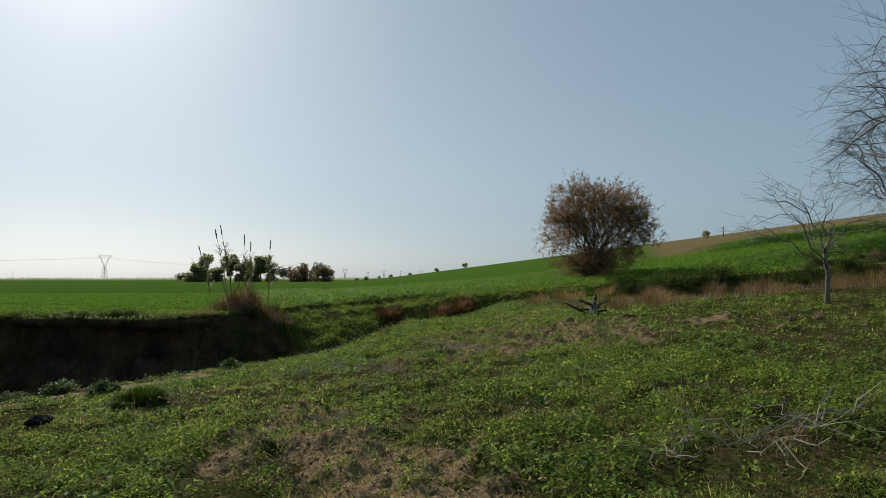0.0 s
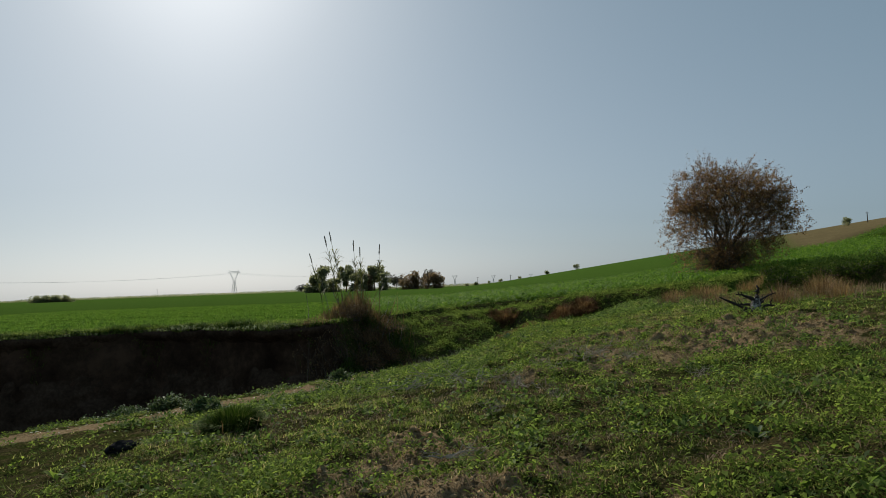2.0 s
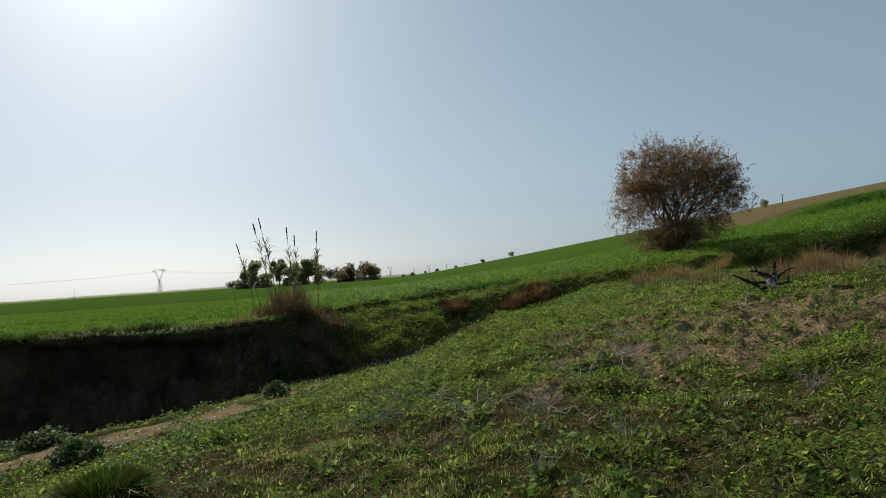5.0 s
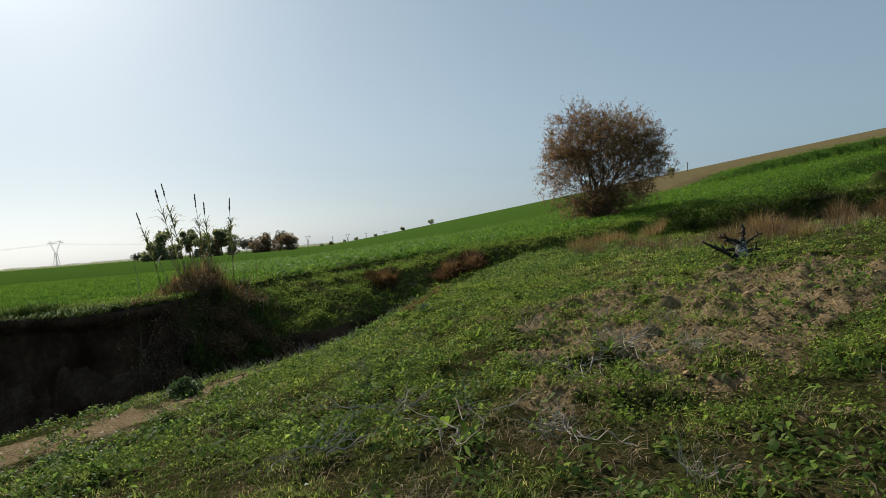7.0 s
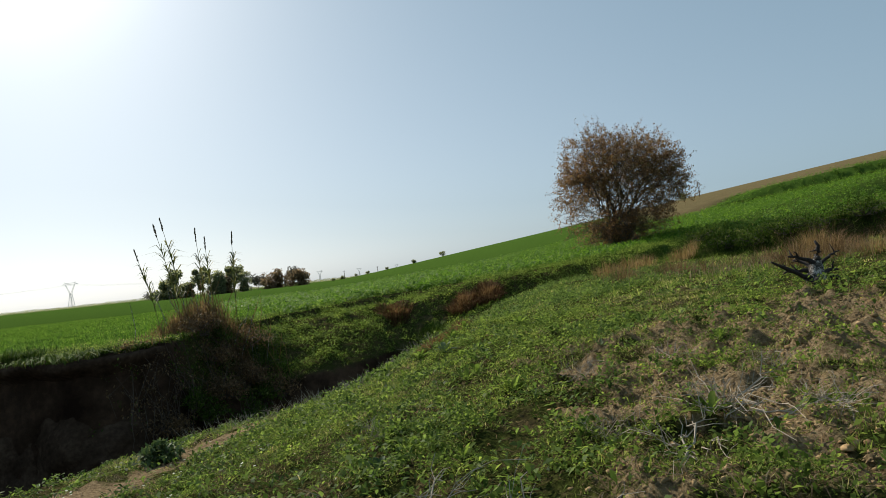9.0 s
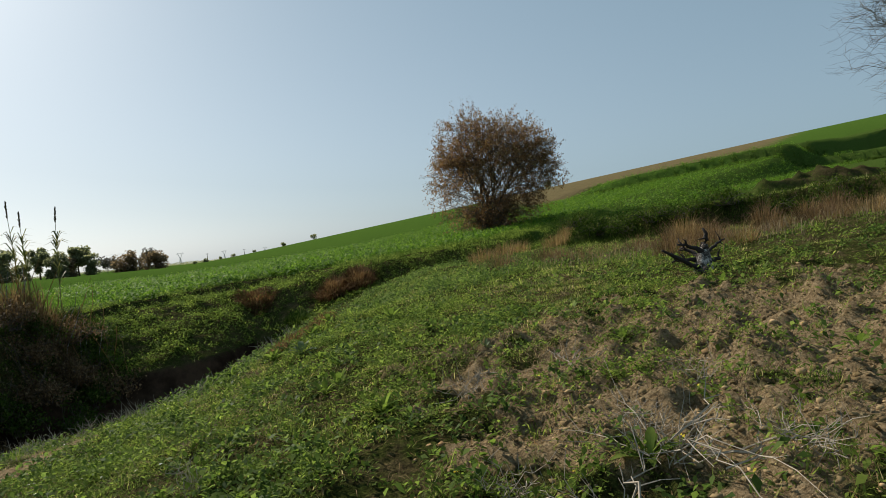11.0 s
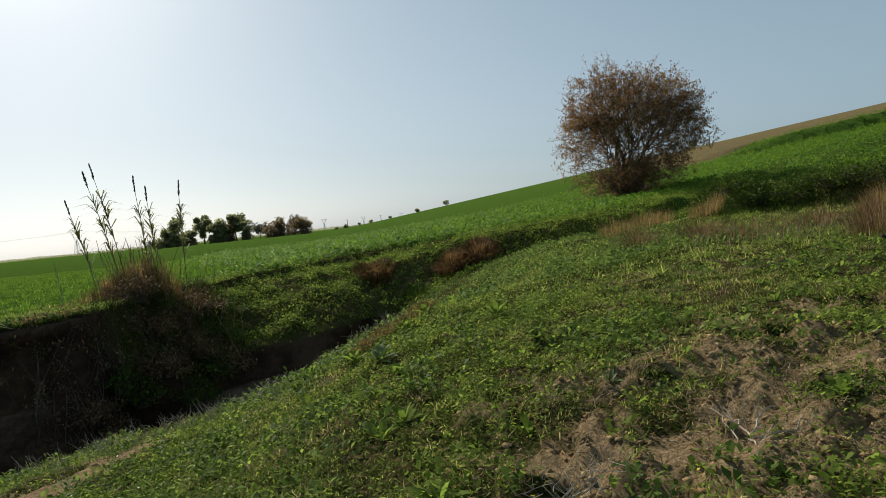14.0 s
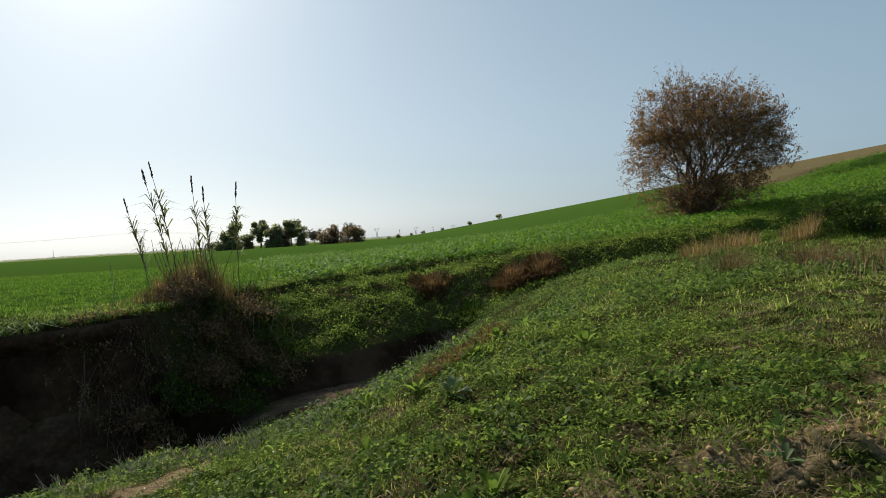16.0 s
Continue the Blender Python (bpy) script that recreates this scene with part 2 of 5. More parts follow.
def fbm(x, y, seed=0, octaves=4):
    total, amp = 0.0, 1.0
    for k in range(octaves):
        total = total + amp * vnoise(x, y, seed + k)
        x, y, amp = x * 2.03 + 11.3, y * 2.03 - 7.1, amp * 0.5
    return total / 1.9


def step(a, b, x):
    """Smooth step from 0 at a to 1 at b."""
    t = np.clip((x - a) / (b - a), 0, 1)
    return t * t * (3 - 2 * t)


def along(x, xs, ys):
    return np.interp(x, xs, ys)


def stream_y(x):
    """The line of the stream bed."""
    return along(x, [-60, -30, -16, -8, -4, -1.6, 2, 5, 8, 12, 19, 28, 45, 80],
                 [10, 20.5, 25.4, 28.5, 32.4, 33.3, 35.2, 36.0, 35.9, 36.2, 38.3, 45, 56, 70]) + 0.35 * vnoise(x * 0.4, x * 0.0 + 3.1, 5)


def near_land(x, y):
    """The walker's side, falling towards the stream on the left."""
    z = -0.17 + 0.085 * np.maximum(x, 0) + 0.11 * np.minimum(x, 0)
    z = z - 0.075 * np.clip(y - 11.5, 0, 10.5) * along(x, [-1, 0, 0.5, 1, 2], [1, 0.75, 0.6, 0.3, 0])
    z = z - 0.08 * step(1, 3, x) * step(8, 11, y) * (1 - step(4, 7, x))
    return z - 0.36 * step(17, 25, y) * step(5, 10, x)


def far_land(x, y):
    hill = np.where(x > -2, 0.070 * (x + 2), 0.0) + 0.062 * np.clip(x - 20, 0, 480) - 0.132 * np.maximum(x - 500, 0)
    return -0.15 + hill * (1 - 0.75 * step(400, 1100, y))


def fall(x, y):
    """How far the walker's side has come down to the bed, 0 to 1: a terrace with a cut edge downstream, a grassy slope, a swale."""
    v = y - stream_y(x)
    rim = fbm(x * 0.8, y * 0.3, 21, 3)
    reach = along(x, [-16, -6, -3, 1, 4, 8, 14, 30], [5.0, 7.0, 11.0, 12.5, 9, 5, 5, 4])
    vs = v + along(x, [-9, -5, -2.3], [-2.5, -1.0, 0.0]) + 0.35 * rim
    left = along(vs, [-14, -10.7, -10.1, -8.4, -7, 0], [0, 0.19, 0.27, 0.93, 1, 1])
    mid = along(v + 0.3 * rim, [-13.5, -11.5, -8.4, -5.4, -4.4, 0], [0, 0.15, 0.42, 0.88, 1, 1])
    right = np.clip((v + reach) / (reach - 0.9), 0, 1) ** 1.3
    wl, wr = step(0.3, -1.5, x), step(4.2, 9.0, x)
    return left * wl + (1 - wl) * (mid * (1 - wr) + right * wr)


def bed_mud(x, y):
    """Bare mud of the bed, 0 to 1, darkened in place of the wall's shadow."""
    v = y - stream_y(x)
    return step(0.86, 0.97, fall(x, y)) * step(0.6, 0.4, v - foot_at(x)) * step(3.6, 2.0, x) * np.maximum(step(-3.2, -2.4, v - foot_at(x)), step(-3, -5, x))


def foot_at(x):
    """How far beyond the stream line the far bank begins."""
    return along(x, [-16, -13, -10, -8, -6.6, -5.8, -5, -4.2, -3.5, -2.5, 0, 2, 5, 20], [2.3, 2.4, 0.2, -1.4, -2.5, -1.9, -1.5, -1.4, -1.0, -0.8, -0.9, -0.3, 1.0, 1.0])


def rise_at(x):
    """The width of the far bank from its foot to its rim."""
    return along(x, [-30, -7, -5.8, -5, -4.2, -3.5, -2.5, 0, 3, 6.6, 9, 14, 30], [0.7, 0.8, 1.2, 2.9, 4.1, 5.4, 7.1, 8.3, 5.9, 2.4, 2.0, 1.5, 1.8])


def bare_wall(x, y):
    """The steep earth of the cliff, where nothing grows."""
    v = y - stream_y(x) - foot_at(x)
    return (x < -5.4) & (v > -0.4) & (v < rise_at(x) + 0.1)


def bed_line(x):
    return along(x, [-30, -5.5, -3.0, 2, 3, 4, 5.5, 7, 9, 12, 19, 28, 60], [-4.3, -4.2, -3.08, -2.85, -2.25, -1.65, -1.05, -0.6, -0.3, -0.05, 0.6, 2.0, 5.2])


def clump(x, y):
    """Hummocks of the pasture, a hand's breadth to a stride across."""
    return fbm(x * 2.3, y * 2.3, 161, 3)


def land(x, y, rough=True):
    """Height of the ground."""
    x, y = np.asarray(x, float), np.asarray(y, float)
    yc = stream_y(x)
    bed = bed_line(x)
    bed = bed + (far_land(x, y) - 0.15 - bed) * step(20, 33, x)
    foot = foot_at(x)
    rise = rise_at(x)
    v = y - yc
    n1 = fbm(x * 0.5, y * 0.5, 1)
    rim = fbm(x * 0.8, y * 0.3, 21, 3)
    zn, zf = near_land(x, y), far_land(x, y)
    near = zn + (bed - zn) * fall(x, y)
    # the far side: an earth cliff that turns into a grassy slope with a cut foot
    u = np.clip((v - foot - along(x, [-6, -3], [0.5, 0.25]) * rim) / rise + 0.13 * fbm(x * 0.55, y * 0.55, 171, 3) * step(-4, -2, x) * step(0.3, 1.5, v - foot) * step(rise - 0.8, rise - 2.0, v - foot), 0, 1)
    slope = step(-6.0, -4.4, x)
    steep = step(0.0, 1.0, u) * 0.35 + 0.65 * np.clip(u * 1.15, 0, 1) ** 0.8
    cut = 0.25 * step(3.6, 1.6, x)
    soft = cut * step(0.0, 0.07, u) + (0.78 - cut) * np.clip((u - 0.04) / 0.54, 0, 1) + 0.10 * np.clip((u - 0.55) / 0.37, 0, 1) + 0.12 * step(0.93, 0.965, u)
    far = bed + (zf - bed) * (np.clip(steep, 0, 1) * (1 - slope) + soft * slope)
    z = np.where(v < np.minimum(0, foot - 0.5), near, far)
    if rough:
        out = step(3, 14, np.abs(v)) * 0.5 + 0.5
        z = z + 0.07 * n1 * out + (0.045 * fbm(x * 2.1, y * 2.1, 9) + 0.022 * vnoise(x * 6, y * 6, 12)) * (1 - step(60, 90, y))
        z = z + 0.060 * clump(x, y) * (1 - step(22, 27, y)) - 0.16 * np.exp(-((v - foot + 1.2) / 1.0) ** 2) * step(-6, -4, x) * step(4, 2, x)
        z = z + 0.42 * fbm(x * 0.9, y * 1.8, 181, 4) * step(0.03, 0.15, u) * (1 - step(0.75, 0.95, u)) * (1 - slope)
        z = z + (0.26 * fbm(x * 0.8, y * 1.3, 31) + 0.15 * fbm(x * 2.2, y * 2.6, 33, 2)) * step(0.05, 0.3, u) * (1 - step(0.9, 1.0, u)) * slope
        z = z + tilled(x, y) * (0.11 * fbm(x * 2.6, y * 2.6, 41, 4) + 0.12 * np.abs(fbm(x * 4.5, y * 4.5, 45, 3)) + 0.13 * fbm(x * 6, y * 6, 47, 2) + 0.035 * fbm(x * 12, y * 12, 49, 1) - 0.01)
        z = z + heap(x, y)
        z = z + terraces(x, y) + swale_bank(x, y)
    return z


def tilled(x, y):
    """Where the turf is broken and the bare clods show, 0 to 1."""
    blotch = fbm(x * 1.4, y * 1.4, 51, 5)
    band = np.exp(-(((x - 4.4) / 3.1) ** 2 + ((y - 14.2) / 3.4) ** 2)) * 1.2 + 0.5 * np.exp(-(((x - 8.5) / 3.5) ** 2 + ((y - 13.0) / 3.0) ** 2))
    band = band + 1.15 * np.exp(-(((x - 0.6) / 1.5) ** 2 + ((y - 5.5) / 1.4) ** 2)) + 0.8 * np.exp(-(((x + 0.6) / 0.9) ** 2 + ((y - 8.3) / 0.9) ** 2))
    band = band + 1.0 * np.exp(-(((x + 0.6) / 1.1) ** 2 + ((y - 6.8) / 0.9) ** 2))
    band = band + 0.42 * np.exp(-(((x - 1.6) / 1.4) ** 2 + ((y - 12.6) / 2.6) ** 2))
    return np.clip((band + 0.95 * blotch - 0.40) * 1.5, 0, 1)


def path_bare(x, y):
    """The trodden strip on the low terrace above the stream."""
    yy = along(x, [-12, -8, -5, -4, -3, -1.8], [11.5, 13.6, 16.0, 16.1, 17.5, 20.3])
    return np.exp(-((y - yy - 0.1) / 1.3) ** 2) * 1.2 * step(-1.2, -2.2, x) * np.clip(0.80 + 0.7 * fbm(x * 1.4, y * 1.4, 61), 0.35, 0.9)


def heap(x, y):
    return 1.1 * np.exp(-((((x - 30) - 0.5 * (y - 32.6)) / 5.0) ** 2 + ((y - 32.6) / 1.7) ** 2)) * np.clip(0.75 + 1.3 * fbm(x * 0.8, y * 0.8, 71, 5), 0.05, 2)


def bank_edge(y):
    """The foot of the dark bank above the swale."""
    return along(y, [14, 18, 21, 25.8, 28, 30.3, 31.5], [28, 23, 19.0, 14.9, 13.8, 13.0, 13.4])


def swale_bank(x, y):
    """A short steep bank between the swale and the hillside field."""
    s = x - bank_edge(y) + 0.5 * vnoise(x * 0.9, y * 0.9, 85)
    return 0.75 * step(0.0, 0.9, s) * (1 - step(2.5, 12, s)) * step(32.5, 30.0, y) * step(15, 20, y)


def terrace_line(x, y):
    """How far a place lies beyond the edge of the hillside's step."""
    return (x - 50.7) * 0.553 + (y - 75) * 0.833 + 0.5 * vnoise(x * 0.08, y * 0.08, 81)


def terraces(x, y):
    """Low grassy steps along the hillside."""
    t = 0.0
    for at, h in ((0.0, 1.3), (9.0, 0.9)):
        n = terrace_line(x, y) - at
        t = t + h * step(0.0, 1.3, n) * (1 - step(1.5, 8, n)) * step(46, 54, x) * (1 - step(160, 220, x))
    return t


# ---- making meshes ----
def mesh_of(name, verts, faces, mat, smooth=False):
    me = bpy.data.meshes.new(name)
    me.from_pydata(np.asarray(verts, float).tolist() if not isinstance(verts, list) else verts, [], faces)
    me.materials.append(mat)
    if smooth:
        me.polygons.foreach_set("use_smooth", [True] * len(me.polygons))
    me.update()
    return me


def part(name, me, parent, label=""):
    ob = new(name, me)
    ob.parent = parent
    return tagged(ob, label)


def thing(name, x, y, label, category, group="", turn=0.0, sink=0.03):
    """An empty on the ground that carries the parts of a thing."""
    ob = new(name)
    ob.empty_display_size = 0.2
    ob.matrix_world = pose(x, y, float(land(x, y)) - sink, 0, 0, turn)
    return tagged(ob, label, category, group)


class Soup:
    """Collects pieces of geometry for one mesh."""

    def __init__(self):
        self.v, self.f, self.n = [], [], 0

    def add(self, verts, faces):
        self.v.append(np.asarray(verts, float))
        self.f.extend([tuple(i + self.n for i in q) for q in faces])
        self.n += len(verts)

    def tube(self, pts, radii, sides=5):
        pts = np.asarray(pts, float)
        way = np.gradient(pts, axis=0)
        way /= np.linalg.norm(way, axis=1)[:, None] + 1e-9
        ref = np.where(np.abs(way[:, 2:]) > 0.9, [[1.0, 0, 0]], [[0, 0, 1.0]])
        a = np.cross(way, ref)
        a /= np.linalg.norm(a, axis=1)[:, None] + 1e-9
        b = np.cross(way, a)
        ang = np.arange(sides) * 2 * np.pi / sides
        ring = a[:, None] * np.cos(ang)[None, :, None] + b[:, None] * np.sin(ang)[None, :, None]
        v = pts[:, None] + ring * np.asarray(radii, float)[:, None, None]
        k = len(pts)
        f = [(i * sides + j, i * sides + (j + 1) % sides, (i + 1) * sides + (j + 1) % sides, (i + 1) * sides + j) for i in range(k - 1) for j in range(sides)]
        f.append(tuple(range(sides))[::-1])
        f.append(tuple(range((k - 1) * sides, k * sides)))
        self.add(v.reshape(-1, 3), f)

    def mesh(self, name, mat, smooth=False):
        return mesh_of(name, np.concatenate(self.v), self.f, mat, smooth)


def fast_mesh(name, verts, tris, quads, mat, flat=False):
    """A large mesh from arrays."""
    me = bpy.data.meshes.new(name)
    me.vertices.add(len(verts))
    me.vertices.foreach_set("co", np.asarray(verts, np.float32).ravel())
    loops = np.concatenate([np.asarray(quads, np.int32).ravel(), np.asarray(tris, np.int32).ravel()])
    starts = np.concatenate([np.arange(len(quads)) * 4, len(quads) * 4 + np.arange(len(tris)) * 3]).astype(np.int32)
    me.loops.add(len(loops))
    me.loops.foreach_set("vertex_index", loops)
    me.polygons.add(len(starts))
    me.polygons.foreach_set("loop_start", starts)
    me.update(calc_edges=True)
    me.materials.append(mat)
    if flat:
        me.polygons.foreach_set("use_smooth", [False] * len(me.polygons))
    return me


def blades(name, mat, base, height, width, lean, rng, bend=0.5, outward=None):
    """Tapered, bent blades, one island each. base: n x 3; height, width, lean: n. outward: the way each leans, or by chance."""
    n = len(base)
    a = rng.uniform(0, 2 * np.pi, n) if outward is None else outward
    d = np.stack([np.cos(a), np.sin(a), np.zeros(n)], 1)
    turn = a + np.pi / 2 + rng.uniform(-0.7, 0.7, n)
    s = np.stack([np.cos(turn), np.sin(turn), np.zeros(n)], 1) * (width / 2)[:, None]
    up = np.array([0, 0, 1.0])
    mid = base + d * (lean * height * 0.35)[:, None] + up * (height * 0.62)[:, None]
    tip = base + d * (lean * height)[:, None] + up * (height * (1 - bend * np.minimum(lean, 1) * 0.6))[:, None]
    v = np.stack([base - s * 0.6, base + s * 0.6, mid + s, mid - s, tip], 1).reshape(-1, 3)
    k = np.arange(n)[:, None] * 5
    return fast_mesh(name, v, k + [3, 2, 4], k + [0, 1, 2, 3], mat)


def sward(name, mat, base, height, width, lean, rng):
    """Short simple blades for thick cover, one narrow tapering face each."""
    n = len(base)
    a = rng.uniform(0, 2 * np.pi, n)
    turn = a + np.pi / 2 + rng.uniform(-0.8, 0.8, n)
    s = np.stack([np.cos(turn), np.sin(turn), np.zeros(n)], 1) * (width / 2)[:, None]
    tip = base + np.stack([np.cos(a) * lean, np.sin(a) * lean, 1 / (1 + 0.4 * lean)], 1) * height[:, None]
    v = np.stack([base - s, base + s, tip + s * 0.2, tip - s * 0.2], 1).reshape(-1, 3)
    return fast_mesh(name, v, np.zeros((0, 3), int), np.arange(n)[:, None] * 4 + [0, 1, 2, 3], mat)


def leaves(name, mat, at, normal_tilt, size, rng, aspect=0.5):
    """Flat folded leaves, one island each, at n points."""
    n = len(at)
    a = rng.uniform(0, 2 * np.pi, n)
    p = rng.uniform(-normal_tilt, normal_tilt, n)
    d = np.stack([np.cos(a) * np.cos(p), np.sin(a) * np.cos(p), np.sin(p)], 1) * size[:, None]
    s = np.stack([-np.sin(a), np.cos(a), rng.uniform(-0.6, 0.6, n)], 1) * (size * aspect / 2)[:, None]
    lift = np.zeros((n, 3))
    lift[:, 2] = size * 0.12
    v = np.stack([at, at + d * 0.5 + s + lift, at + d, at + d * 0.5 - s + lift], 1).reshape(-1, 3)
    k = np.arange(n)[:, None] * 4
    return fast_mesh(name, v, np.zeros((0, 3), int), k + [0, 1, 2, 3], mat)


def on_land(x, y, dz=0.0):
    return np.stack([x, y, land(x, y) + dz], 1)


# ---- the ground ----
def spread(inner_a, inner_b, step_in, out_a, out_b, grow):
    xs = list(np.arange(inner_a, inner_b + 1e-6, step_in))
    s, x = step_in, xs[0]
    while x > out_a:
        s *= grow
        x -= s
        xs.insert(0, x)
    s, x = step_in, xs[-1]
    while x < out_b:
        s *= grow
        x += s
        xs.append(x)
    return np.array(xs)


def stubble_at(x, y):
    low = along(x, [20, 38, 55, 75, 103, 178, 349, 900], [74, 76, 86, 93, 101, 153, 280, 720])
    return step(0, 3, y - low + 3 * vnoise(x * 0.06, y * 0.06, 91)) * step(0, 6, x - 0.5 * y + 2) * (1 - step(0.0, 30.0, x - 1.35 * y))


def crop_at(x, y):
    """The leafy crop beyond the stream, 0 to 1."""
    edge = stream_y(x) + along(x, [-16, -13, -10, -8, -6.6, -5.8, -5, -4, -2.5, 0, 3, 6.6, 9, 14, 30], [5, 5.1, 3.0, 1.4, 0.4, 1.4, 3.1, 5.3, 6.3, 7.5, 6.0, 3.8, 3.5, 3.5, 4])
    return step(0.0, 0.5, y - edge + 0.3 * vnoise(x * 0.7, y * 0.7, 95))


def dirt_strip(x, y):
    """A worn strip of bare soil on the upper step."""
    n = terrace_line(x, y)
    return np.exp(-((n - 4.0) / 1.2) ** 2) * step(58, 66, x) * np.clip(0.6 + 1.2 * fbm(x * 0.15, y * 0.15, 93, 3), 0, 1)


def make_ground():
    xs, ys = spread(-24.0, 16.0, 0.16, -2600, 2600, 1.07), spread(2.0, 43.0, 0.16, -60, 3200, 1.06)
    xs = np.unique(np.concatenate([xs[(xs < -4.45) | (xs > 8.05)], np.arange(-4.4, 8.01, 0.062)]))
    ys = np.unique(np.concatenate([ys[(ys < 2.45) | (ys > 20.05)], np.arange(2.5, 20.01, 0.062)]))
    xs = np.unique(np.concatenate([xs[(xs < 16) | (xs > 128)], np.arange(16.3, 40, 0.5), np.arange(40.2, 80, 1.0), np.arange(80.8, 128, 1.6)]))
    ys = np.unique(np.concatenate([ys[(ys < 43) | (ys > 98)], np.arange(43.4, 98, 1.0)]))
    X, Y = np.meshgrid(xs, ys)
    Z = land(X, Y)
    v = np.stack([X, Y, Z], -1).reshape(-1, 3)
    w, h = len(xs), len(ys)
    i = (np.arange(h - 1)[:, None] * w + np.arange(w - 1)[None]).reshape(-1, 1)
    me = fast_mesh("ground", v, np.zeros((0, 3), int), i + [0, 1, w + 1, w], M_LAND)
    me.polygons.foreach_set("use_smooth", [True] * len(me.polygons))
    gy, gx = np.gradient(Z, ys, xs)
    steepness = np.hypot(gx, gy)
    near_bank = np.abs(Y - stream_y(X)) < 9
    V = Y - stream_y(X) - foot_at(X)
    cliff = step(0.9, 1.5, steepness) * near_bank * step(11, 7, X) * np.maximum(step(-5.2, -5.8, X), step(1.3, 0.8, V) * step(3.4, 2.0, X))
    # the heap takes some dark earth in place of its shaded side
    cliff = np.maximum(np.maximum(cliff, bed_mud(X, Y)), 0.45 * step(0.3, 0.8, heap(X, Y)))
    bare = np.clip(0.52 * tilled(X, Y) + 0.7 * path_bare(X, Y) + 0.6 * dirt_strip(X, Y), 0, 1)
    lush = np.maximum(crop_at(X, Y), 0.75 * step(0, 4, Y - 0.3 * X - 22) * step(10, 16, X))
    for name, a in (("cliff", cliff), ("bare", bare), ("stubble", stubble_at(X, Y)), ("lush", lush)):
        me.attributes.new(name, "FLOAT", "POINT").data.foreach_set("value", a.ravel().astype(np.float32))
    tagged(new("ground", me), "rough sloping pasture with bare soil and an earth-walled gully", "ground", kind="structure")


make_ground()


def cliff_face():
    """The raw earth wall of the gully: a turf lip above, hollows, bulges and slumped lumps below."""
    xs, rows = np.arange(-40.0, -4.99, 0.13), 46
    sx = np.linspace(0, 1, rows)
    foot, rise, ys = foot_at(xs), rise_at(xs), stream_y(xs)
    rim = ys + foot + rise
    rim = rim + 0.5 * fbm(xs * 0.8, rim * 0.3, 21, 3)
    top, low = land(xs, rim + 0.25), bed_line(xs) - 0.25
    end = step(-5.1, -6.3, xs)
    X, S = np.meshgrid(xs, sx)
    Z = low + (top - low) * S
    out = 0.16 + 0.42 * fbm(X * 0.6, Z * 0.8 + X * 0.12, 221, 3) + 0.16 * fbm(X * 2.1, Z * 2.4, 225, 3) + 0.06 * fbm(X * 6, Z * 6, 229, 2)
    out = out + (0.30 + 0.22 * vnoise(X * 1.3, X * 0, 231)) * step(0.84, 0.95, S) - 0.30 * np.exp(-((S - 0.72) / 0.13) ** 2)
    out = out + 0.5 * (1 - S) ** 3 * (0.6 + fbm(X * 0.9, X * 0 + 4, 233, 2))
    Y = rim - 0.85 * rise * (1 - S) - out * end + 0.5 * (1 - end)
    Y[-1], Z[-1] = rim + 0.6, land(xs, rim + 0.6) - 0.03
    v = np.stack([X, Y, Z], -1).reshape(-1, 3)
    w = len(xs)
    i = (np.arange(rows - 1)[:, None] * w + np.arange(w - 1)[None]).reshape(-1, 1)
    me = fast_mesh("cliff_face", v, np.zeros((0, 3), int), i + [0, 1, w + 1, w], M_SHADED_EARTH)
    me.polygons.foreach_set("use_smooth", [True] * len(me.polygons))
    tagged(new("cliff_face", me), "raw brown earth wall of the gully under a turf lip, shade darkened into its colour", "cliff", kind="structure")
    rng = np.random.default_rng(23)
    k = rng.integers(0, w - 18, 5200)
    d = rng.random(len(k)) ** 1.5
    base = np.stack([xs[k] + rng.uniform(-0.07, 0.07, len(k)), Y[-2][k] * (1 - d) + (rim[k] + 0.5) * d, Z[-2][k] - 0.03], 1)
    tall = rng.uniform(0.08, 0.26, len(k)) * (1 + 1.3 * np.clip(vnoise(xs[k] * 0.8, xs[k] * 0, 235), 0, 1))
    me = blades("lip_grass", M_TUSSOCK, base, tall, rng.uniform(0.02, 0.04, len(k)), rng.uniform(0.4, 1.8, len(k)), rng, 1.3)
    tagged(new("lip_grass", me), "ragged grass hanging from the lip of the earth wall", "grass", kind="stuff")


cliff_face()


def make_water():
    """Shallow stream in the channel of the bed; the mud breaks through at its edges."""
    xs = np.linspace(-5.5, 2.6, 70)
    offs = np.linspace(-1.3, 1.0, 14)
    mid = stream_y(xs) + foot_at(xs) - 1.2
    rows = [(x, m + o, z) for x, m, z in zip(xs, mid, bed_line(xs) - 0.07) for o in offs]
    k = len(offs)
    f = [(k * i + j, k * i + j + 1, k * i + j + 1 + k, k * i + j + k) for i in range(len(xs) - 1) for j in range(k - 1)]
    ob = new("water", mesh_of("water", rows, f, M_WATER, True))
    tagged(ob, "shallow muddy brown stream water", "stream", kind="structure")


make_water()


# ---- turf and field plants ----
def stuff(name, me, label, category):
    return tagged(new(name, me), label, category, kind="stuff")


def scatter(rng, n, x0, x1, y0, y1):
    return rng.uniform(x0, x1, n), rng.uniform(y0, y1, n)


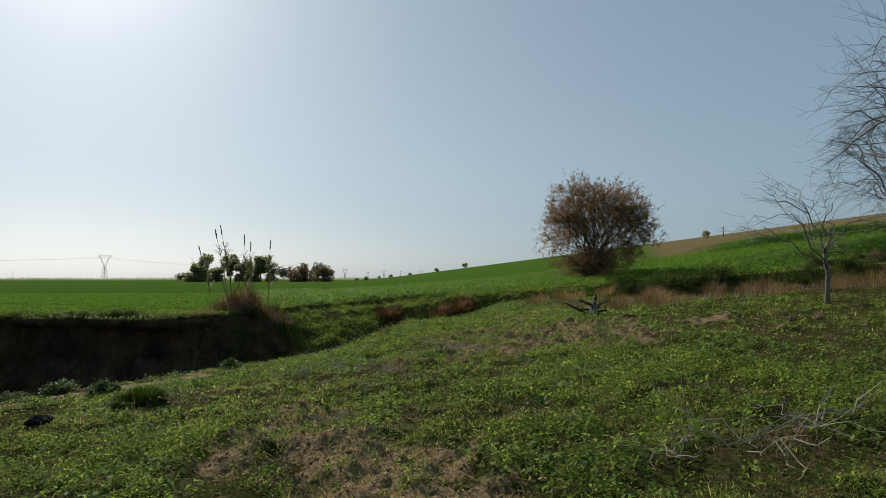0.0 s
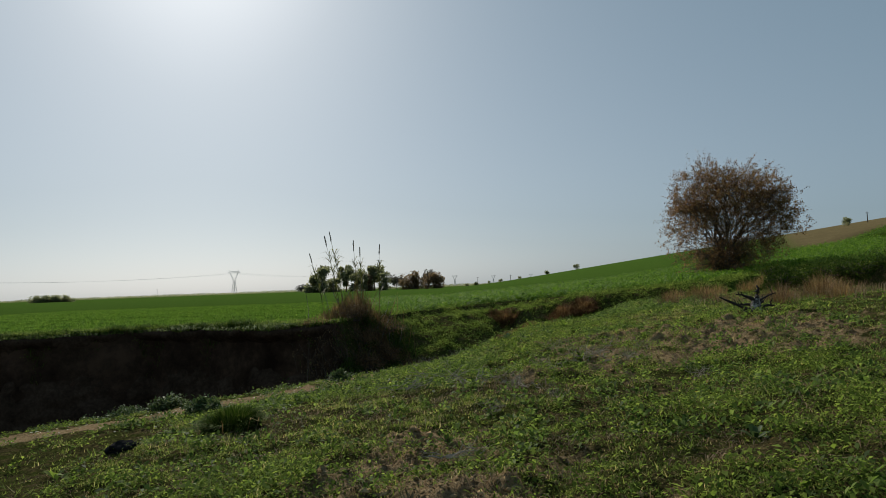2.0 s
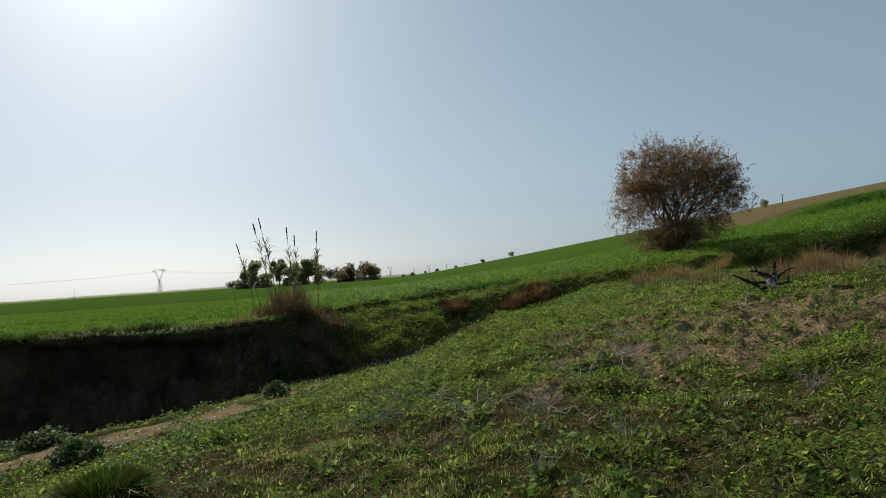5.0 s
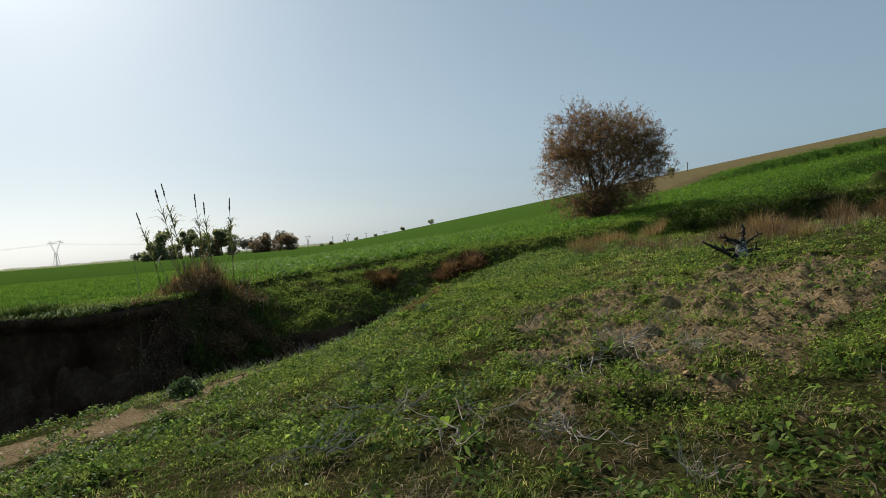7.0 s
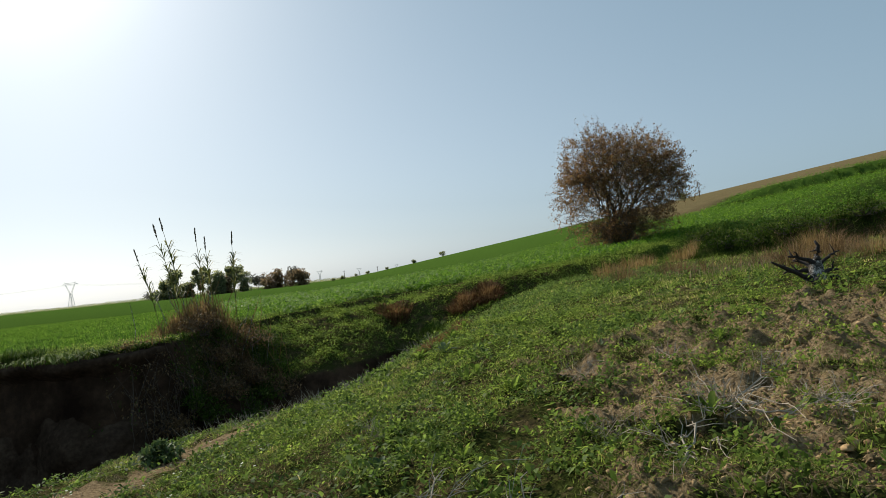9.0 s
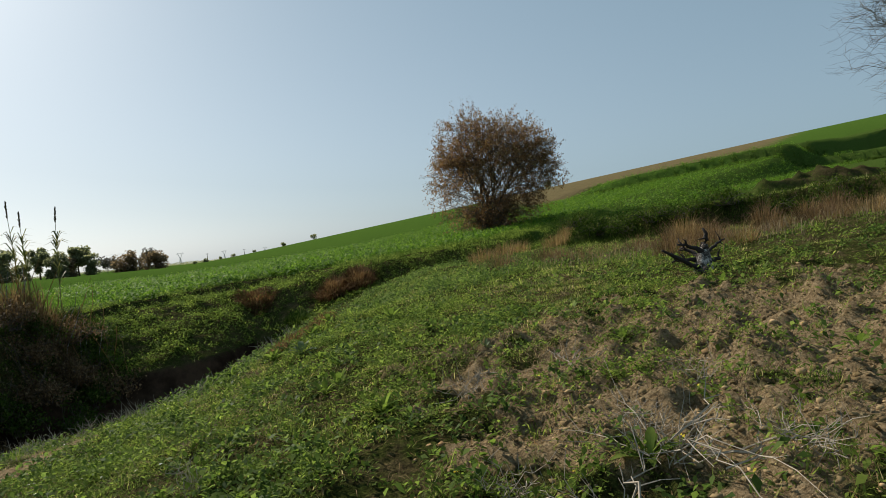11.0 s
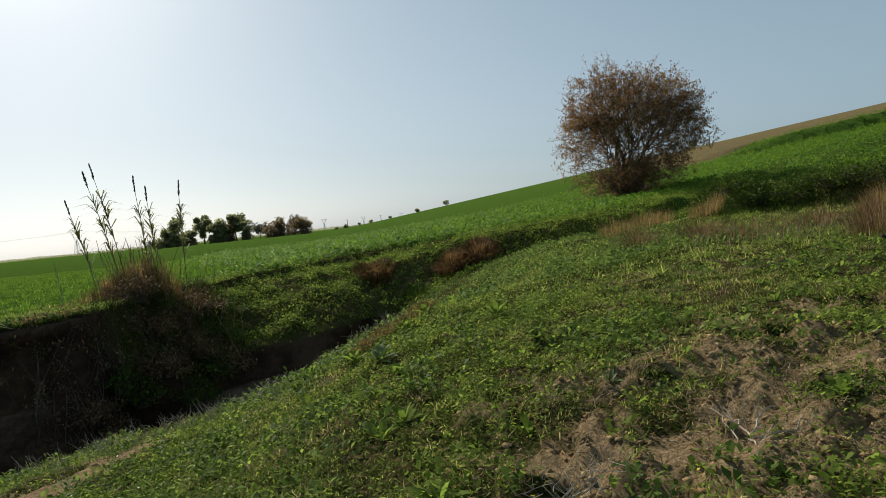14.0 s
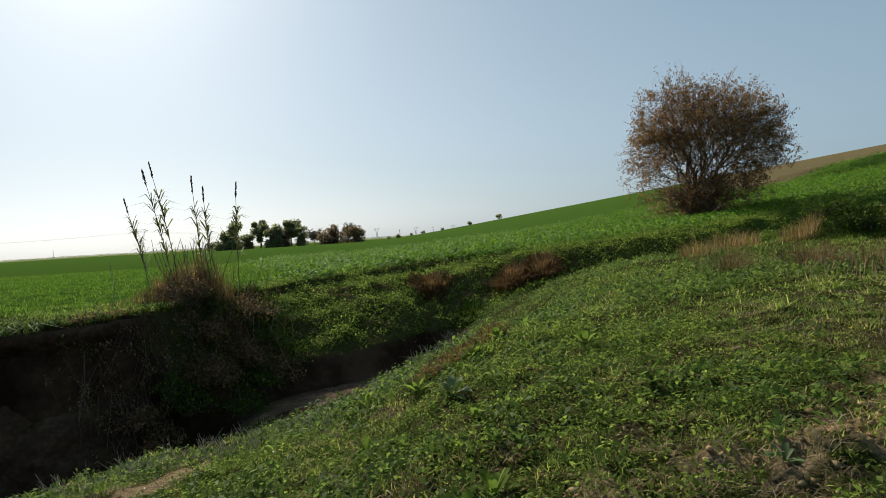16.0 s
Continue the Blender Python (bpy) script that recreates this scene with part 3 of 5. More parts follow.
def turf_density(x, y):
    d = 1 - 0.74 * tilled(x, y)
    d = d * np.clip(0.50 + 1.2 * fbm(x * 0.7, y * 0.7, 101, 4) + 1.5 * clump(x, y), 0.03, 1.5)
    d = d + 0.55 * step(14.0, 17.5, y) * step(9, 6, x) * (1 - tilled(x, y))
    return d * (1 - bed_mud(x, y)) * np.clip(1 - 1.45 * path_bare(x, y), 0, 1) ** 2 * np.where(bare_wall(x, y), 0, 1)


def leafy_patch(x, y):
    """Where small broad leaves take the place of grass blades, 0 to 1."""
    return np.clip(0.55 + 1.6 * fbm(x * 0.55, y * 0.55, 121, 4) + 0.5 * step(3.5, 1.5, x) * step(14, 19, y), 0, 1)


def make_turf():
    rng = np.random.default_rng(11)
    # tufts near the walk, thinner farther off
    bx, by, hs, ws = [], [], [], []
    for (n, x0, x1, y0, y1, per, h, w) in ((60000, -4.5, 6.0, 2.5, 21, 10, 0.044, 0.010), (24000, -13, 14, 4, 27, 9, 0.070, 0.014), (12000, -10, 22, 20, 34, 8, 0.12, 0.022)):
        x, y = scatter(rng, n, x0, x1, y0, y1)
        keep = rng.random(n) < turf_density(x, y) * (1 - 0.6 * leafy_patch(x, y))
        x, y = x[keep], y[keep]
        size = rng.uniform(0.35, 1.1, len(x)) * (1 + 1.1 * np.clip(clump(x, y), 0, 1))
        r = 0.07 * rng.random((len(x), per)) ** 0.7
        a = rng.uniform(0, 2 * np.pi, (len(x), per))
        bx.append((x[:, None] + r * np.cos(a)).ravel())
        by.append((y[:, None] + r * np.sin(a)).ravel())
        hs.append((size[:, None] * h * rng.uniform(0.45, 1.3, (len(x), per))).ravel())
        ws.append((w * rng.uniform(0.6, 1.3, (len(x), per))).ravel())
    bx, by, hs, ws = (np.concatenate(k) for k in (bx, by, hs, ws))
    me = sward("turf", M_GRASS, on_land(bx, by, -0.01), hs, ws, rng.uniform(0.2, 1.6, len(bx)), rng)
    stuff("turf", me, "short patchy green pasture grass on uneven soil", "grass")


def make_low_weeds():
    rng = np.random.default_rng(12)
    px, py, hz, sz = [], [], [], []
    for n, x0, x1, y0, y1, per, size in ((52000, -4.5, 6.0, 2.5, 21, 11, 0.026), (25000, -13, 15, 6, 30, 11, 0.038)):
        x, y = scatter(rng, n, x0, x1, y0, y1)
        keep = rng.random(n) < np.clip(turf_density(x, y), 0, 1) * leafy_patch(x, y)
        x, y = x[keep], y[keep]
        grow = rng.uniform(0.5, 1.5, (len(x), 1)) * (1 + 1.2 * np.clip(clump(x, y), 0, 1))[:, None]
        grow = grow * (1 - 0.45 * step(-1.8, -3.2, x) * step(12, 14, y))[:, None]
        r = 0.085 * rng.random((len(x), per)) ** 0.6 * grow
        a = rng.uniform(0, 2 * np.pi, (len(x), per))
        px.append((x[:, None] + r * np.cos(a)).ravel())
        py.append((y[:, None] + r * np.sin(a)).ravel())
        hz.append((rng.uniform(0.0, 0.085, (len(x), per)) * grow).ravel())
        sz.append((rng.uniform(0.5, 1.3, (len(x), per)) * rng.choice([0.7, 1.0, 1.7], (len(x), 1)) * size).ravel())
    px, py, hz, sz = (np.concatenate(k) for k in (px, py, hz, sz))
    at = on_land(px, py)
    at[:, 2] += hz
    me = leaves("low_weeds", M_WEED, at, 0.9, sz, rng, 0.55)
    stuff("low_weeds", me, "low broad-leaved green weeds spread through the turf", "weeds")


def make_litter_and_glints():
    rng = np.random.default_rng(13)
    x, y = scatter(rng, 60000, -5, 8, 2.5, 21)
    # straw on the soil; the even share elsewhere imitates pale glints on leaves
    keep = rng.random(len(x)) < 0.26 + 0.40 * tilled(x, y)
    x, y = x[keep], y[keep]
    me = blades("litter_and_glints", M_STRAW, on_land(x, y, 0.004), rng.uniform(0.015, 0.06, len(x)), rng.uniform(0.003, 0.008, len(x)), rng.uniform(1.5, 4.0, len(x)), rng, 1.0)
    stuff("litter_and_glints", me, "dry straw and stalk litter on soil, and pale bits as leaf glints in the turf", "litter")


def make_clods():
    rng = np.random.default_rng(14)
    ico = bmesh.new()
    bmesh.ops.create_icosphere(ico, subdivisions=1, radius=1.0)
    base = np.array([v.co[:] for v in ico.verts])
    tri = np.array([[v.index for v in f.verts] for f in ico.faces])
    ico.free()
    x, y = scatter(rng, 120000, -3.5, 13, 3.0, 20)
    keep = rng.random(len(x)) < tilled(x, y) ** 1.1 * np.clip(0.70 + 0.9 * fbm(x * 2, y * 2, 191), 0, 1)
    x, y = x[keep], y[keep]
    n = len(x)
    s = 0.005 + 0.024 * rng.random(n) ** 2.6
    v = (base[None] * (1 + rng.uniform(-0.5, 0.35, (n, len(base), 1)))) * (s[:, None] * rng.uniform(0.6, 1.4, (n, 3)))[:, None]
    a, b = rng.uniform(0, 6.3, n), rng.uniform(0, 6.3, n)
    rz = np.stack([np.cos(a), -np.sin(a), a * 0, np.sin(a), np.cos(a), a * 0, a * 0, a * 0, a * 0 + 1], 1).reshape(-1, 3, 3)
    rx = np.stack([b * 0 + 1, b * 0, b * 0, b * 0, np.cos(b), -np.sin(b), b * 0, np.sin(b), np.cos(b)], 1).reshape(-1, 3, 3)
    v = np.einsum("nij,njk,nvk->nvi", rz, rx, v) * [1.25, 1.25, 0.8]
    v = v + (on_land(x, y) - np.array([0, 0, 1.0]) * s[:, None] * 0.2)[:, None]
    t = (np.arange(n) * len(base))[:, None, None] + tri[None]
    me = fast_mesh("soil_clods", v.reshape(-1, 3), t.reshape(-1, 3), np.zeros((0, 4), int), M_CLODS)
    stuff("soil_clods", me, "dry brown soil clods on broken ground", "soil clods")


def make_dry_mats():
    """Brown-grey mats of last year's weeds, flattened in the turf."""
    rng = np.random.default_rng(19)
    x1, y1 = scatter(rng, 6400, -4.5, 6.5, 2.5, 21)
    x2, y2 = scatter(rng, 1500, -10, 14, 8, 27)
    x, y = np.concatenate([x1, x2]), np.concatenate([y1, y2])
    keep = rng.random(len(x)) < np.clip(0.18 + 1.1 * fbm(x * 0.8, y * 0.8, 141) + 0.10 * tilled(x, y), 0, 1) * (1 - bed_mud(x, y)) * (1 - path_bare(x, y))
    x, y = x[keep], y[keep]
    per = 16
    r, a = 0.16 * rng.random((len(x), per)) ** 0.6, rng.uniform(0, 2 * np.pi, (len(x), per))
    bx, by = (x[:, None] + r * np.cos(a)).ravel(), (y[:, None] + r * np.sin(a)).ravel()
    h = (rng.uniform(0.03, 0.09, (len(x), 1)) * rng.uniform(0.5, 1.3, (len(x), per))).ravel()
    me = blades("dry_mats", M_MAT, on_land(bx, by, 0.0), h, rng.uniform(0.004, 0.009, len(h)), rng.uniform(0.5, 2.4, len(h)), rng)
    stuff("dry_mats", me, "brown mats of withered weeds in the turf", "dry weeds")
    x, y = scatter(rng, 900, -5, 12, 2.5, 26)
    keep = rng.random(len(x)) < np.clip(0.2 + 1.2 * fbm(x * 0.6, y * 0.6, 151), 0, 1) * (1 - bed_mud(x, y)) * (1 - path_bare(x, y))
    x, y = x[keep], y[keep]
    per = 22
    r, a = 0.10 * rng.random((len(x), per)) ** 0.6, rng.uniform(0, 2 * np.pi, (len(x), per))
    bx, by = (x[:, None] + r * np.cos(a)).ravel(), (y[:, None] + r * np.sin(a)).ravel()
    h = (rng.uniform(0.05, 0.11, (len(x), 1)) * rng.uniform(0.5, 1.2, (len(x), per))).ravel()
    me = blades("grass_tufts", M_GRASS, on_land(bx, by, -0.01), h, rng.uniform(0.006, 0.011, len(h)), rng.uniform(0.2, 1.2, len(h)), rng)
    stuff("grass_tufts", me, "taller green grass tufts among the short turf", "grass")


def make_flowers():
    rng = np.random.default_rng(15)
    x, y = scatter(rng, 1100, -8, -0.5, 9, 22)
    keep = rng.random(len(x)) < 0.08 + 0.9 * np.exp(-((y - along(x, [-8, -3, -0.5], [13.5, 15.2, 18.0])) / 1.3) ** 2)
    x, y = x[keep], y[keep]
    at = np.repeat(on_land(x, y, 0.06), 4, 0)
    me = leaves("daisies", M_PETAL, at, 0.3, np.full(len(at), 0.020), rng, 0.9)
    stuff("daisies", me, "tiny white daisies dotted over the grass", "flowers")
    x, y = scatter(rng, 160, -3, 8, 8, 24)
    at = np.repeat(on_land(x, y, 0.07), 3, 0)
    stuff("yellow_flowers", leaves("yellow_flowers", M_YELLOW, at, 0.4, np.full(len(at), 0.018), rng, 0.9), "small yellow wild flowers in the grass", "flowers")


def leafy_cover(name, mat, x, y, per, reach, rise, size, rng, label, category):
    """Plants of many small leaves heaped round each stand."""
    n = len(x)
    grow = rng.uniform(0.4, 1.4, (n, 1))
    r, a = reach * rng.random((n, per)) ** 0.6 * grow, rng.uniform(0, 2 * np.pi, (n, per))
    px, py = (x[:, None] + r * np.cos(a)).ravel(), (y[:, None] + r * np.sin(a)).ravel()
    at = on_land(px, py)
    at[:, 2] += (rng.random((n, per)) * rise * grow * (1 - 0.5 * (r / (reach * grow)) ** 2)).ravel()
    me = leaves(name, mat, at, 1.0, rng.uniform(0.5, 1.4, n * per) * size, rng, 0.5)
    stuff(name, me, label, category)


def make_rosettes():
    """Dark broad-leaved plants, a hand's breadth to two across, that stand out of the turf."""
    rng = np.random.default_rng(22)
    x1, y1 = scatter(rng, 2900, -4.5, 7, 2.5, 22)
    x2, y2 = scatter(rng, 2400, -9, 13, 12, 29)
    x, y = np.concatenate([x1, x2]), np.concatenate([y1, y2])
    keep = rng.random(len(x)) < np.clip(0.40 + 1.5 * fbm(x * 0.9, y * 0.9, 211), 0.05, 1) * (1 - bed_mud(x, y)) * (1 - path_bare(x, y)) * (1 - 0.6 * tilled(x, y)) * (stream_y(x) - y > 6)
    leafy_cover("rosette_weeds", M_ROSETTE, x[keep], y[keep], 24, 0.15, 0.15, 0.068, rng, "dark green broad-leaved plants dotted through the turf", "weeds")


def make_edge_weeds():
    """Lush broad leaves where the walker's side drops to the stream."""
    rng = np.random.default_rng(24)
    x, y = scatter(rng, 9000, -3, 11, 18, 36)
    v = y - stream_y(x)
    keep = (v > -13.5) & (v < foot_at(x) - along(x, [2.0, 4.0], [2.6, 0.3])) & (x > -1.5 + 0.12 * np.maximum(24 - y, 0)) & (rng.random(len(x)) < np.clip(0.45 + 1.6 * fbm(x * 0.7, y * 0.7, 241), 0.04, 1)) & (bed_mud(x, y) < 0.2)
    leafy_cover("edge_weeds", M_ROSETTE, x[keep], y[keep], 16, 0.20, 0.22, 0.075, rng, "lush green weeds along the stream's grassy edge", "weeds")


def make_slope_weeds():
    """Rank green cover on the far bank of the stream."""
    rng = np.random.default_rng(16)
    x, y = scatter(rng, 27000, -6, 26, 30, 48)
    v = y - stream_y(x)
    keep = (v > foot_at(x) + along(x, [2.0, 3.6], [0.65, -0.6]) + 0.3 * vnoise(x, y, 7)) & ((crop_at(x, y + 0.45) < 0.5) | ((x > 7) & (crop_at(x, y) < 0.5))) & (rng.random(len(x)) < np.clip(0.72 + 1.2 * fbm(x * 0.9, y * 0.9, 131), 0, 1)) & ((x > -5.4) | (v > 3.2))
    leafy_cover("bank_weeds", M_WEED, x[keep], y[keep], 15, 0.26, 0.26, 0.085, rng, "rank green weeds over the stream bank", "weeds")


def make_verges():
    """Taller dark grass on the steps of the hillside and round the earth heap."""
    rng = np.random.default_rng(20)
    a = rng.uniform(-4, 70, 5200)
    off = np.array([-0.2, 8.8])[rng.integers(0, 2, len(a))] + rng.normal(0, 0.45, len(a))
    x, y = 50.7 + 0.834 * a + 0.553 * off, 75 - 0.553 * a + 0.833 * off
    off = terrace_line(x, y) - off
    x, y = x - 0.553 * off, y - 0.833 * off
    y2 = rng.uniform(18, 31, 1800)
    x2 = bank_edge(y2) + rng.normal(0.4, 0.35, len(y2))
    x3, y3 = rng.normal(25.0, 2.6, 700), rng.normal(30.6, 1.0, 700)
    x2, y2 = np.concatenate([x2, x3]), np.concatenate([y2, y3])
    x, y = np.concatenate([x, x2]), np.concatenate([y, y2])
    per = 6
    r, a = 0.35 * rng.random((len(x), per)), rng.uniform(0, 2 * np.pi, (len(x), per))
    bx, by = (x[:, None] + r * np.cos(a)).ravel(), (y[:, None] + r * np.sin(a)).ravel()
    h = (rng.uniform(0.2, 0.55, (len(x), 1)) * rng.uniform(0.5, 1.2, (len(x), per)) * np.where(x < 40, 0.42, 1.0)[:, None]).ravel()
    me = sward("verge_grass", M_TUSSOCK, on_land(bx, by, -0.02), h, rng.uniform(0.03, 0.07, len(h)) * np.where(bx < 40, 0.5, 1.0), rng.uniform(0.3, 1.0, len(h)), rng)
    stuff("verge_grass", me, "taller rank grass on the hillside steps", "grass")


def make_crop():
    rng = np.random.default_rng(17)
    xs, ys = [], []
    for n, x0, x1, y0, y1 in ((22000, -4, 24, 36, 52), (13000, -12, 40, 50, 90)):
        x, y = scatter(rng, n, x0, x1, y0, y1)
        xs.append(x)
        ys.append(y)
    x, y = np.concatenate(xs), np.concatenate(ys)
    keep = (crop_at(x, y) > 0.5) & (stubble_at(x, y) < 0.3) & (x + rng.normal(0, 1.6, len(x)) > -3.5 - 0.25 * (y - 38)) & (np.hypot(x - 19.7, y - 49.4) > 1.2)
    x, y = x[keep], y[keep]
    x2, y2 = scatter(rng, 14000, 18, 75, 32, 90)
    far = (y2 > 0.42 * x2 + 27.5) & (stubble_at(x2, y2) < 0.4) & ((x2 > 24) | (y2 > 52))
    x, y = np.concatenate([x, x2[far]]), np.concatenate([y, y2[far]])
    leafy_cover("crop", M_CROP, x, y, 8, 0.18, 0.40, 0.15, rng, "dense leafy green crop standing in the field", "crop")


def make_field_grass():
    rng = np.random.default_rng(18)
    x, y = scatter(rng, 26000, -48, -2, 27, 75)
    keep = (crop_at(x, y) > 0.5) & (x + rng.normal(0, 1.6, len(x)) < -2.5 - 0.25 * (y - 38))
    x, y = x[keep], y[keep]
    per = 6
    r, a = 0.25 * rng.random((len(x), per)), rng.uniform(0, 2 * np.pi, (len(x), per))
    bx, by = (x[:, None] + r * np.cos(a)).ravel(), (y[:, None] + r * np.sin(a)).ravel()
    h = (rng.uniform(0.08, 0.20, (len(x), 1)) * rng.uniform(0.5, 1.2, (len(x), per))).ravel()
    me = sward("field_grass", M_MEADOW, on_land(bx, by, -0.01), h, rng.uniform(0.02, 0.045, len(h)), rng.uniform(0.3, 1.0, len(h)), rng)
    stuff("field_grass", me, "bright green young cereal growing on the flat field", "grass")
    # ragged fringe on the rim of the cliff
    x = rng.uniform(-30, -4, 2200)
    y = stream_y(x) + foot_at(x) + rise_at(x) + rng.uniform(-0.15, 1.0, len(x)) ** 2 * 2.0 - 0.1
    per = 9
    r, a = 0.14 * rng.random((len(x), per)), rng.uniform(0, 2 * np.pi, (len(x), per))
    bx, by = (x[:, None] + r * np.cos(a)).ravel(), (y[:, None] + r * np.sin(a)).ravel()
    h = (rng.uniform(0.08, 0.24, (len(x), 1)) * (1 + 1.4 * np.clip(vnoise(x * 0.9, x * 0, 8), 0, 1))[:, None] * rng.uniform(0.5, 1.2, (len(x), per))).ravel()
    me = blades("rim_grass", M_TUSSOCK, on_land(bx, by, -0.03), h, rng.uniform(0.015, 0.03, len(h)), rng.uniform(0.5, 1.6, len(h)), rng)
    stuff("rim_grass", me, "dark ragged grass fringe hanging over the cliff rim", "grass")
    # short mottled grass between the rim and the crop
    x = rng.uniform(-32, -4, 5500)
    y = stream_y(x) + foot_at(x) + rise_at(x) + rng.uniform(-0.05, 2.4, len(x))
    keep = (crop_at(x, y) < 0.5) & (rng.random(len(x)) < 0.7 + 0.8 * vnoise(x * 1.3, y * 1.3, 9))
    leafy_cover("rim_weeds", M_WEED, x[keep], y[keep], 10, 0.2, 0.13, 0.06, rng, "short mottled weeds along the cliff rim", "weeds")


for make in (make_turf, make_low_weeds, make_litter_and_glints, make_dry_mats, make_clods, make_flowers, make_rosettes, make_edge_weeds, make_slope_weeds, make_verges, make_crop, make_field_grass):
    make()


# ---- trees ----
def bent(a, b, rng, k=5, sway=0.08, rise=0.0):
    """A limb from a to b with some sway; rise lifts its middle."""
    a, b = np.asarray(a, float), np.asarray(b, float)
    t = np.linspace(0, 1, k)[:, None]
    size = np.linalg.norm(b - a)
    p = a + (b - a) * t
    w = rng.normal(0, sway * size, (k, 3)) * (np.sin(np.pi * t) ** 0.8)
    p = p + w
    p[:, 2] += rise * size * np.sin(np.pi * t[:, 0])
    return p


def crown_tree(x, y, name, label, seed, radius, centre, stems, fans, twigs, leaf_count, leaf_size, wood, twig_mat, leaf_mat, skirt=0, trunk_r=0.30, fork=0.6, girth=(0.36, 0.6), sprays=4, slim=0.0):
    """A tree built limb by limb towards the shell of its crown. radius, centre: the crown, from the foot."""
    rng = np.random.default_rng(seed)
    tree = thing(name, x, y, label, "tree", sink=0.05)
    radius, centre = np.array(radius, float), np.array(centre, float)
    trunk, limbs, fine, tips = Soup(), Soup(), Soup(), []
    top = np.array([rng.normal(0, 0.08), rng.normal(0, 0.08), fork])
    base = bent((0, 0, -0.1), top, rng, 6, 0.03)
    trunk.tube(base, np.linspace(trunk_r * 1.25, trunk_r, 6) * np.array([1.35, 1.05, 1, 1, 1, 0.95]), 9)

    def shell(f, spread_=0.25, near=None):
        d = rng.normal(0, 1, 3)
        d[2] = d[2] * 0.9 + 0.15
        d /= np.linalg.norm(d)
        if near is not None:
            d = near + spread_ * rng.normal(0, 1, 3)
            d /= np.linalg.norm(d)
        lump = 1 + 0.10 * np.sin(3.1 * d[0] + 1.3) * np.sin(4.7 * d[2] + 0.4) + 0.09 * np.sin(6 * d[1] + 2)
        return d, centre + radius * d * f * lump

    golden = np.pi * (3 - 5 ** 0.5)
    for i in range(stems):
        zz = 1 - (i + 0.5) / stems * 1.55
        ang = i * golden + seed
        d0 = np.array([np.sqrt(max(0.05, 1 - zz * zz)) * np.cos(ang), np.sqrt(max(0.05, 1 - zz * zz)) * np.sin(ang), zz])
        d0, end = shell(0.50, 0.12, d0)
        limb = bent(base[rng.integers(3, 6)], end, rng, 7, 0.05, 0.04)
        r0 = trunk_r * rng.uniform(*girth)
        trunk.tube(limb, np.linspace(r0, r0 * 0.38, 7), 7)
        for j in range(fans):
            d1, e1 = shell(rng.uniform(0.72, 0.88), 0.36, d0)
            k = rng.integers(3, 7)
            sub = bent(limb[k], e1, rng, 5, 0.06, 0.03)
            r1 = r0 * rng.uniform(0.22, 0.34)
            limbs.tube(sub, np.linspace(r1, r1 * 0.4, 5), 5)
            for q in range(twigs):
                f = rng.uniform(0.88, 1.0) if rng.random() < 0.6 else rng.uniform(0.5, 0.9)
                d2, e2 = shell(f, 0.22, d1)
                tw = bent(sub[rng.integers(1, 5)], e2, rng, 4, 0.07, 0.02)
                r2 = max(0.006, r1 * 0.30, 0.16 * slim)
                fine.tube(tw, np.linspace(r2, r2 * 0.45, 4), 3)
                for s in range(sprays):
                    a = tw[rng.integers(1, 4)]
                    out = (tw[-1] - tw[0]) / (np.linalg.norm(tw[-1] - tw[0]) + 1e-6)
                    e3 = a + (out + rng.normal(0, 0.55, 3) + [0, 0, 0.15]) * rng.uniform(0.18, 0.5) * min(1.0, radius[0] / 4)
                    fine.tube(bent(a, e3, rng, 3, 0.08), [r2 * 0.5, r2 * 0.4, r2 * 0.22], 3)
                    tips.append((a, e3))
    for i in range(skirt):
        a = rng.uniform(0, 2 * np.pi)
        r = rng.uniform(0.25, 0.84) * radius[0]
        h = rng.uniform(0.5, 2.8)
        s = np.array([rng.normal(0, 0.35), rng.normal(0, 0.35), 0.0])
        e = np.array([r * np.cos(a), r * np.sin(a), h])
        tw = bent(s + [0, 0, rng.uniform(0, 1.2)], e, rng, 5, 0.07, 0.12)
        fine.tube(tw, np.linspace(0.022, 0.008, 5), 3)
        for s2 in range(9):
            a2 = tw[rng.integers(1, 5)]
            e2 = a2 + rng.normal(0, 0.38, 3) + [0, 0, -0.05]
            e2[2] = max(e2[2], 0.05)
            fine.tube([a2, (a2 + e2) / 2 + rng.normal(0, 0.04, 3), e2], [0.008, 0.007, 0.005], 3)
            tips.append((a2, e2))
    part("trunk", trunk.mesh("trunk", wood, True), tree)
    part("branchwork", limbs.mesh("branchwork", wood, True), tree)["kind"] = "stuff"
    part("twigwork", fine.mesh("twigwork", twig_mat), tree)["kind"] = "stuff"
    if leaf_count:
        idx = rng.integers(0, len(tips), leaf_count)
        a = np.array([tips[i][0] for i in idx])
        b = np.array([tips[i][1] for i in idx])
        at = a + (b - a) * rng.uniform(0.25, 1.1, (leaf_count, 1)) + rng.normal(0, 0.05, (leaf_count, 3))
        ob = part("leaves", leaves("leaves", leaf_mat, at, 1.2, rng.uniform(0.6, 1.3, leaf_count) * leaf_size, rng, 0.55), tree, "sparse dry brown leaves")
        ob["kind"] = "stuff"
    return tree


crown_tree(19.7, 49.4, "broadleaf_tree", "round-crowned tree with sparse dry brown leaves in the field", 5, (4.9, 4.9, 4.05), (0.58, 0, 4.65), 20, 8, 7, 66000, 0.125,
           M_BARK, M_TWIG, M_BROWNLEAF, skirt=170, trunk_r=0.30, fork=1.1, girth=(0.22, 0.40), sprays=6, slim=0.06)
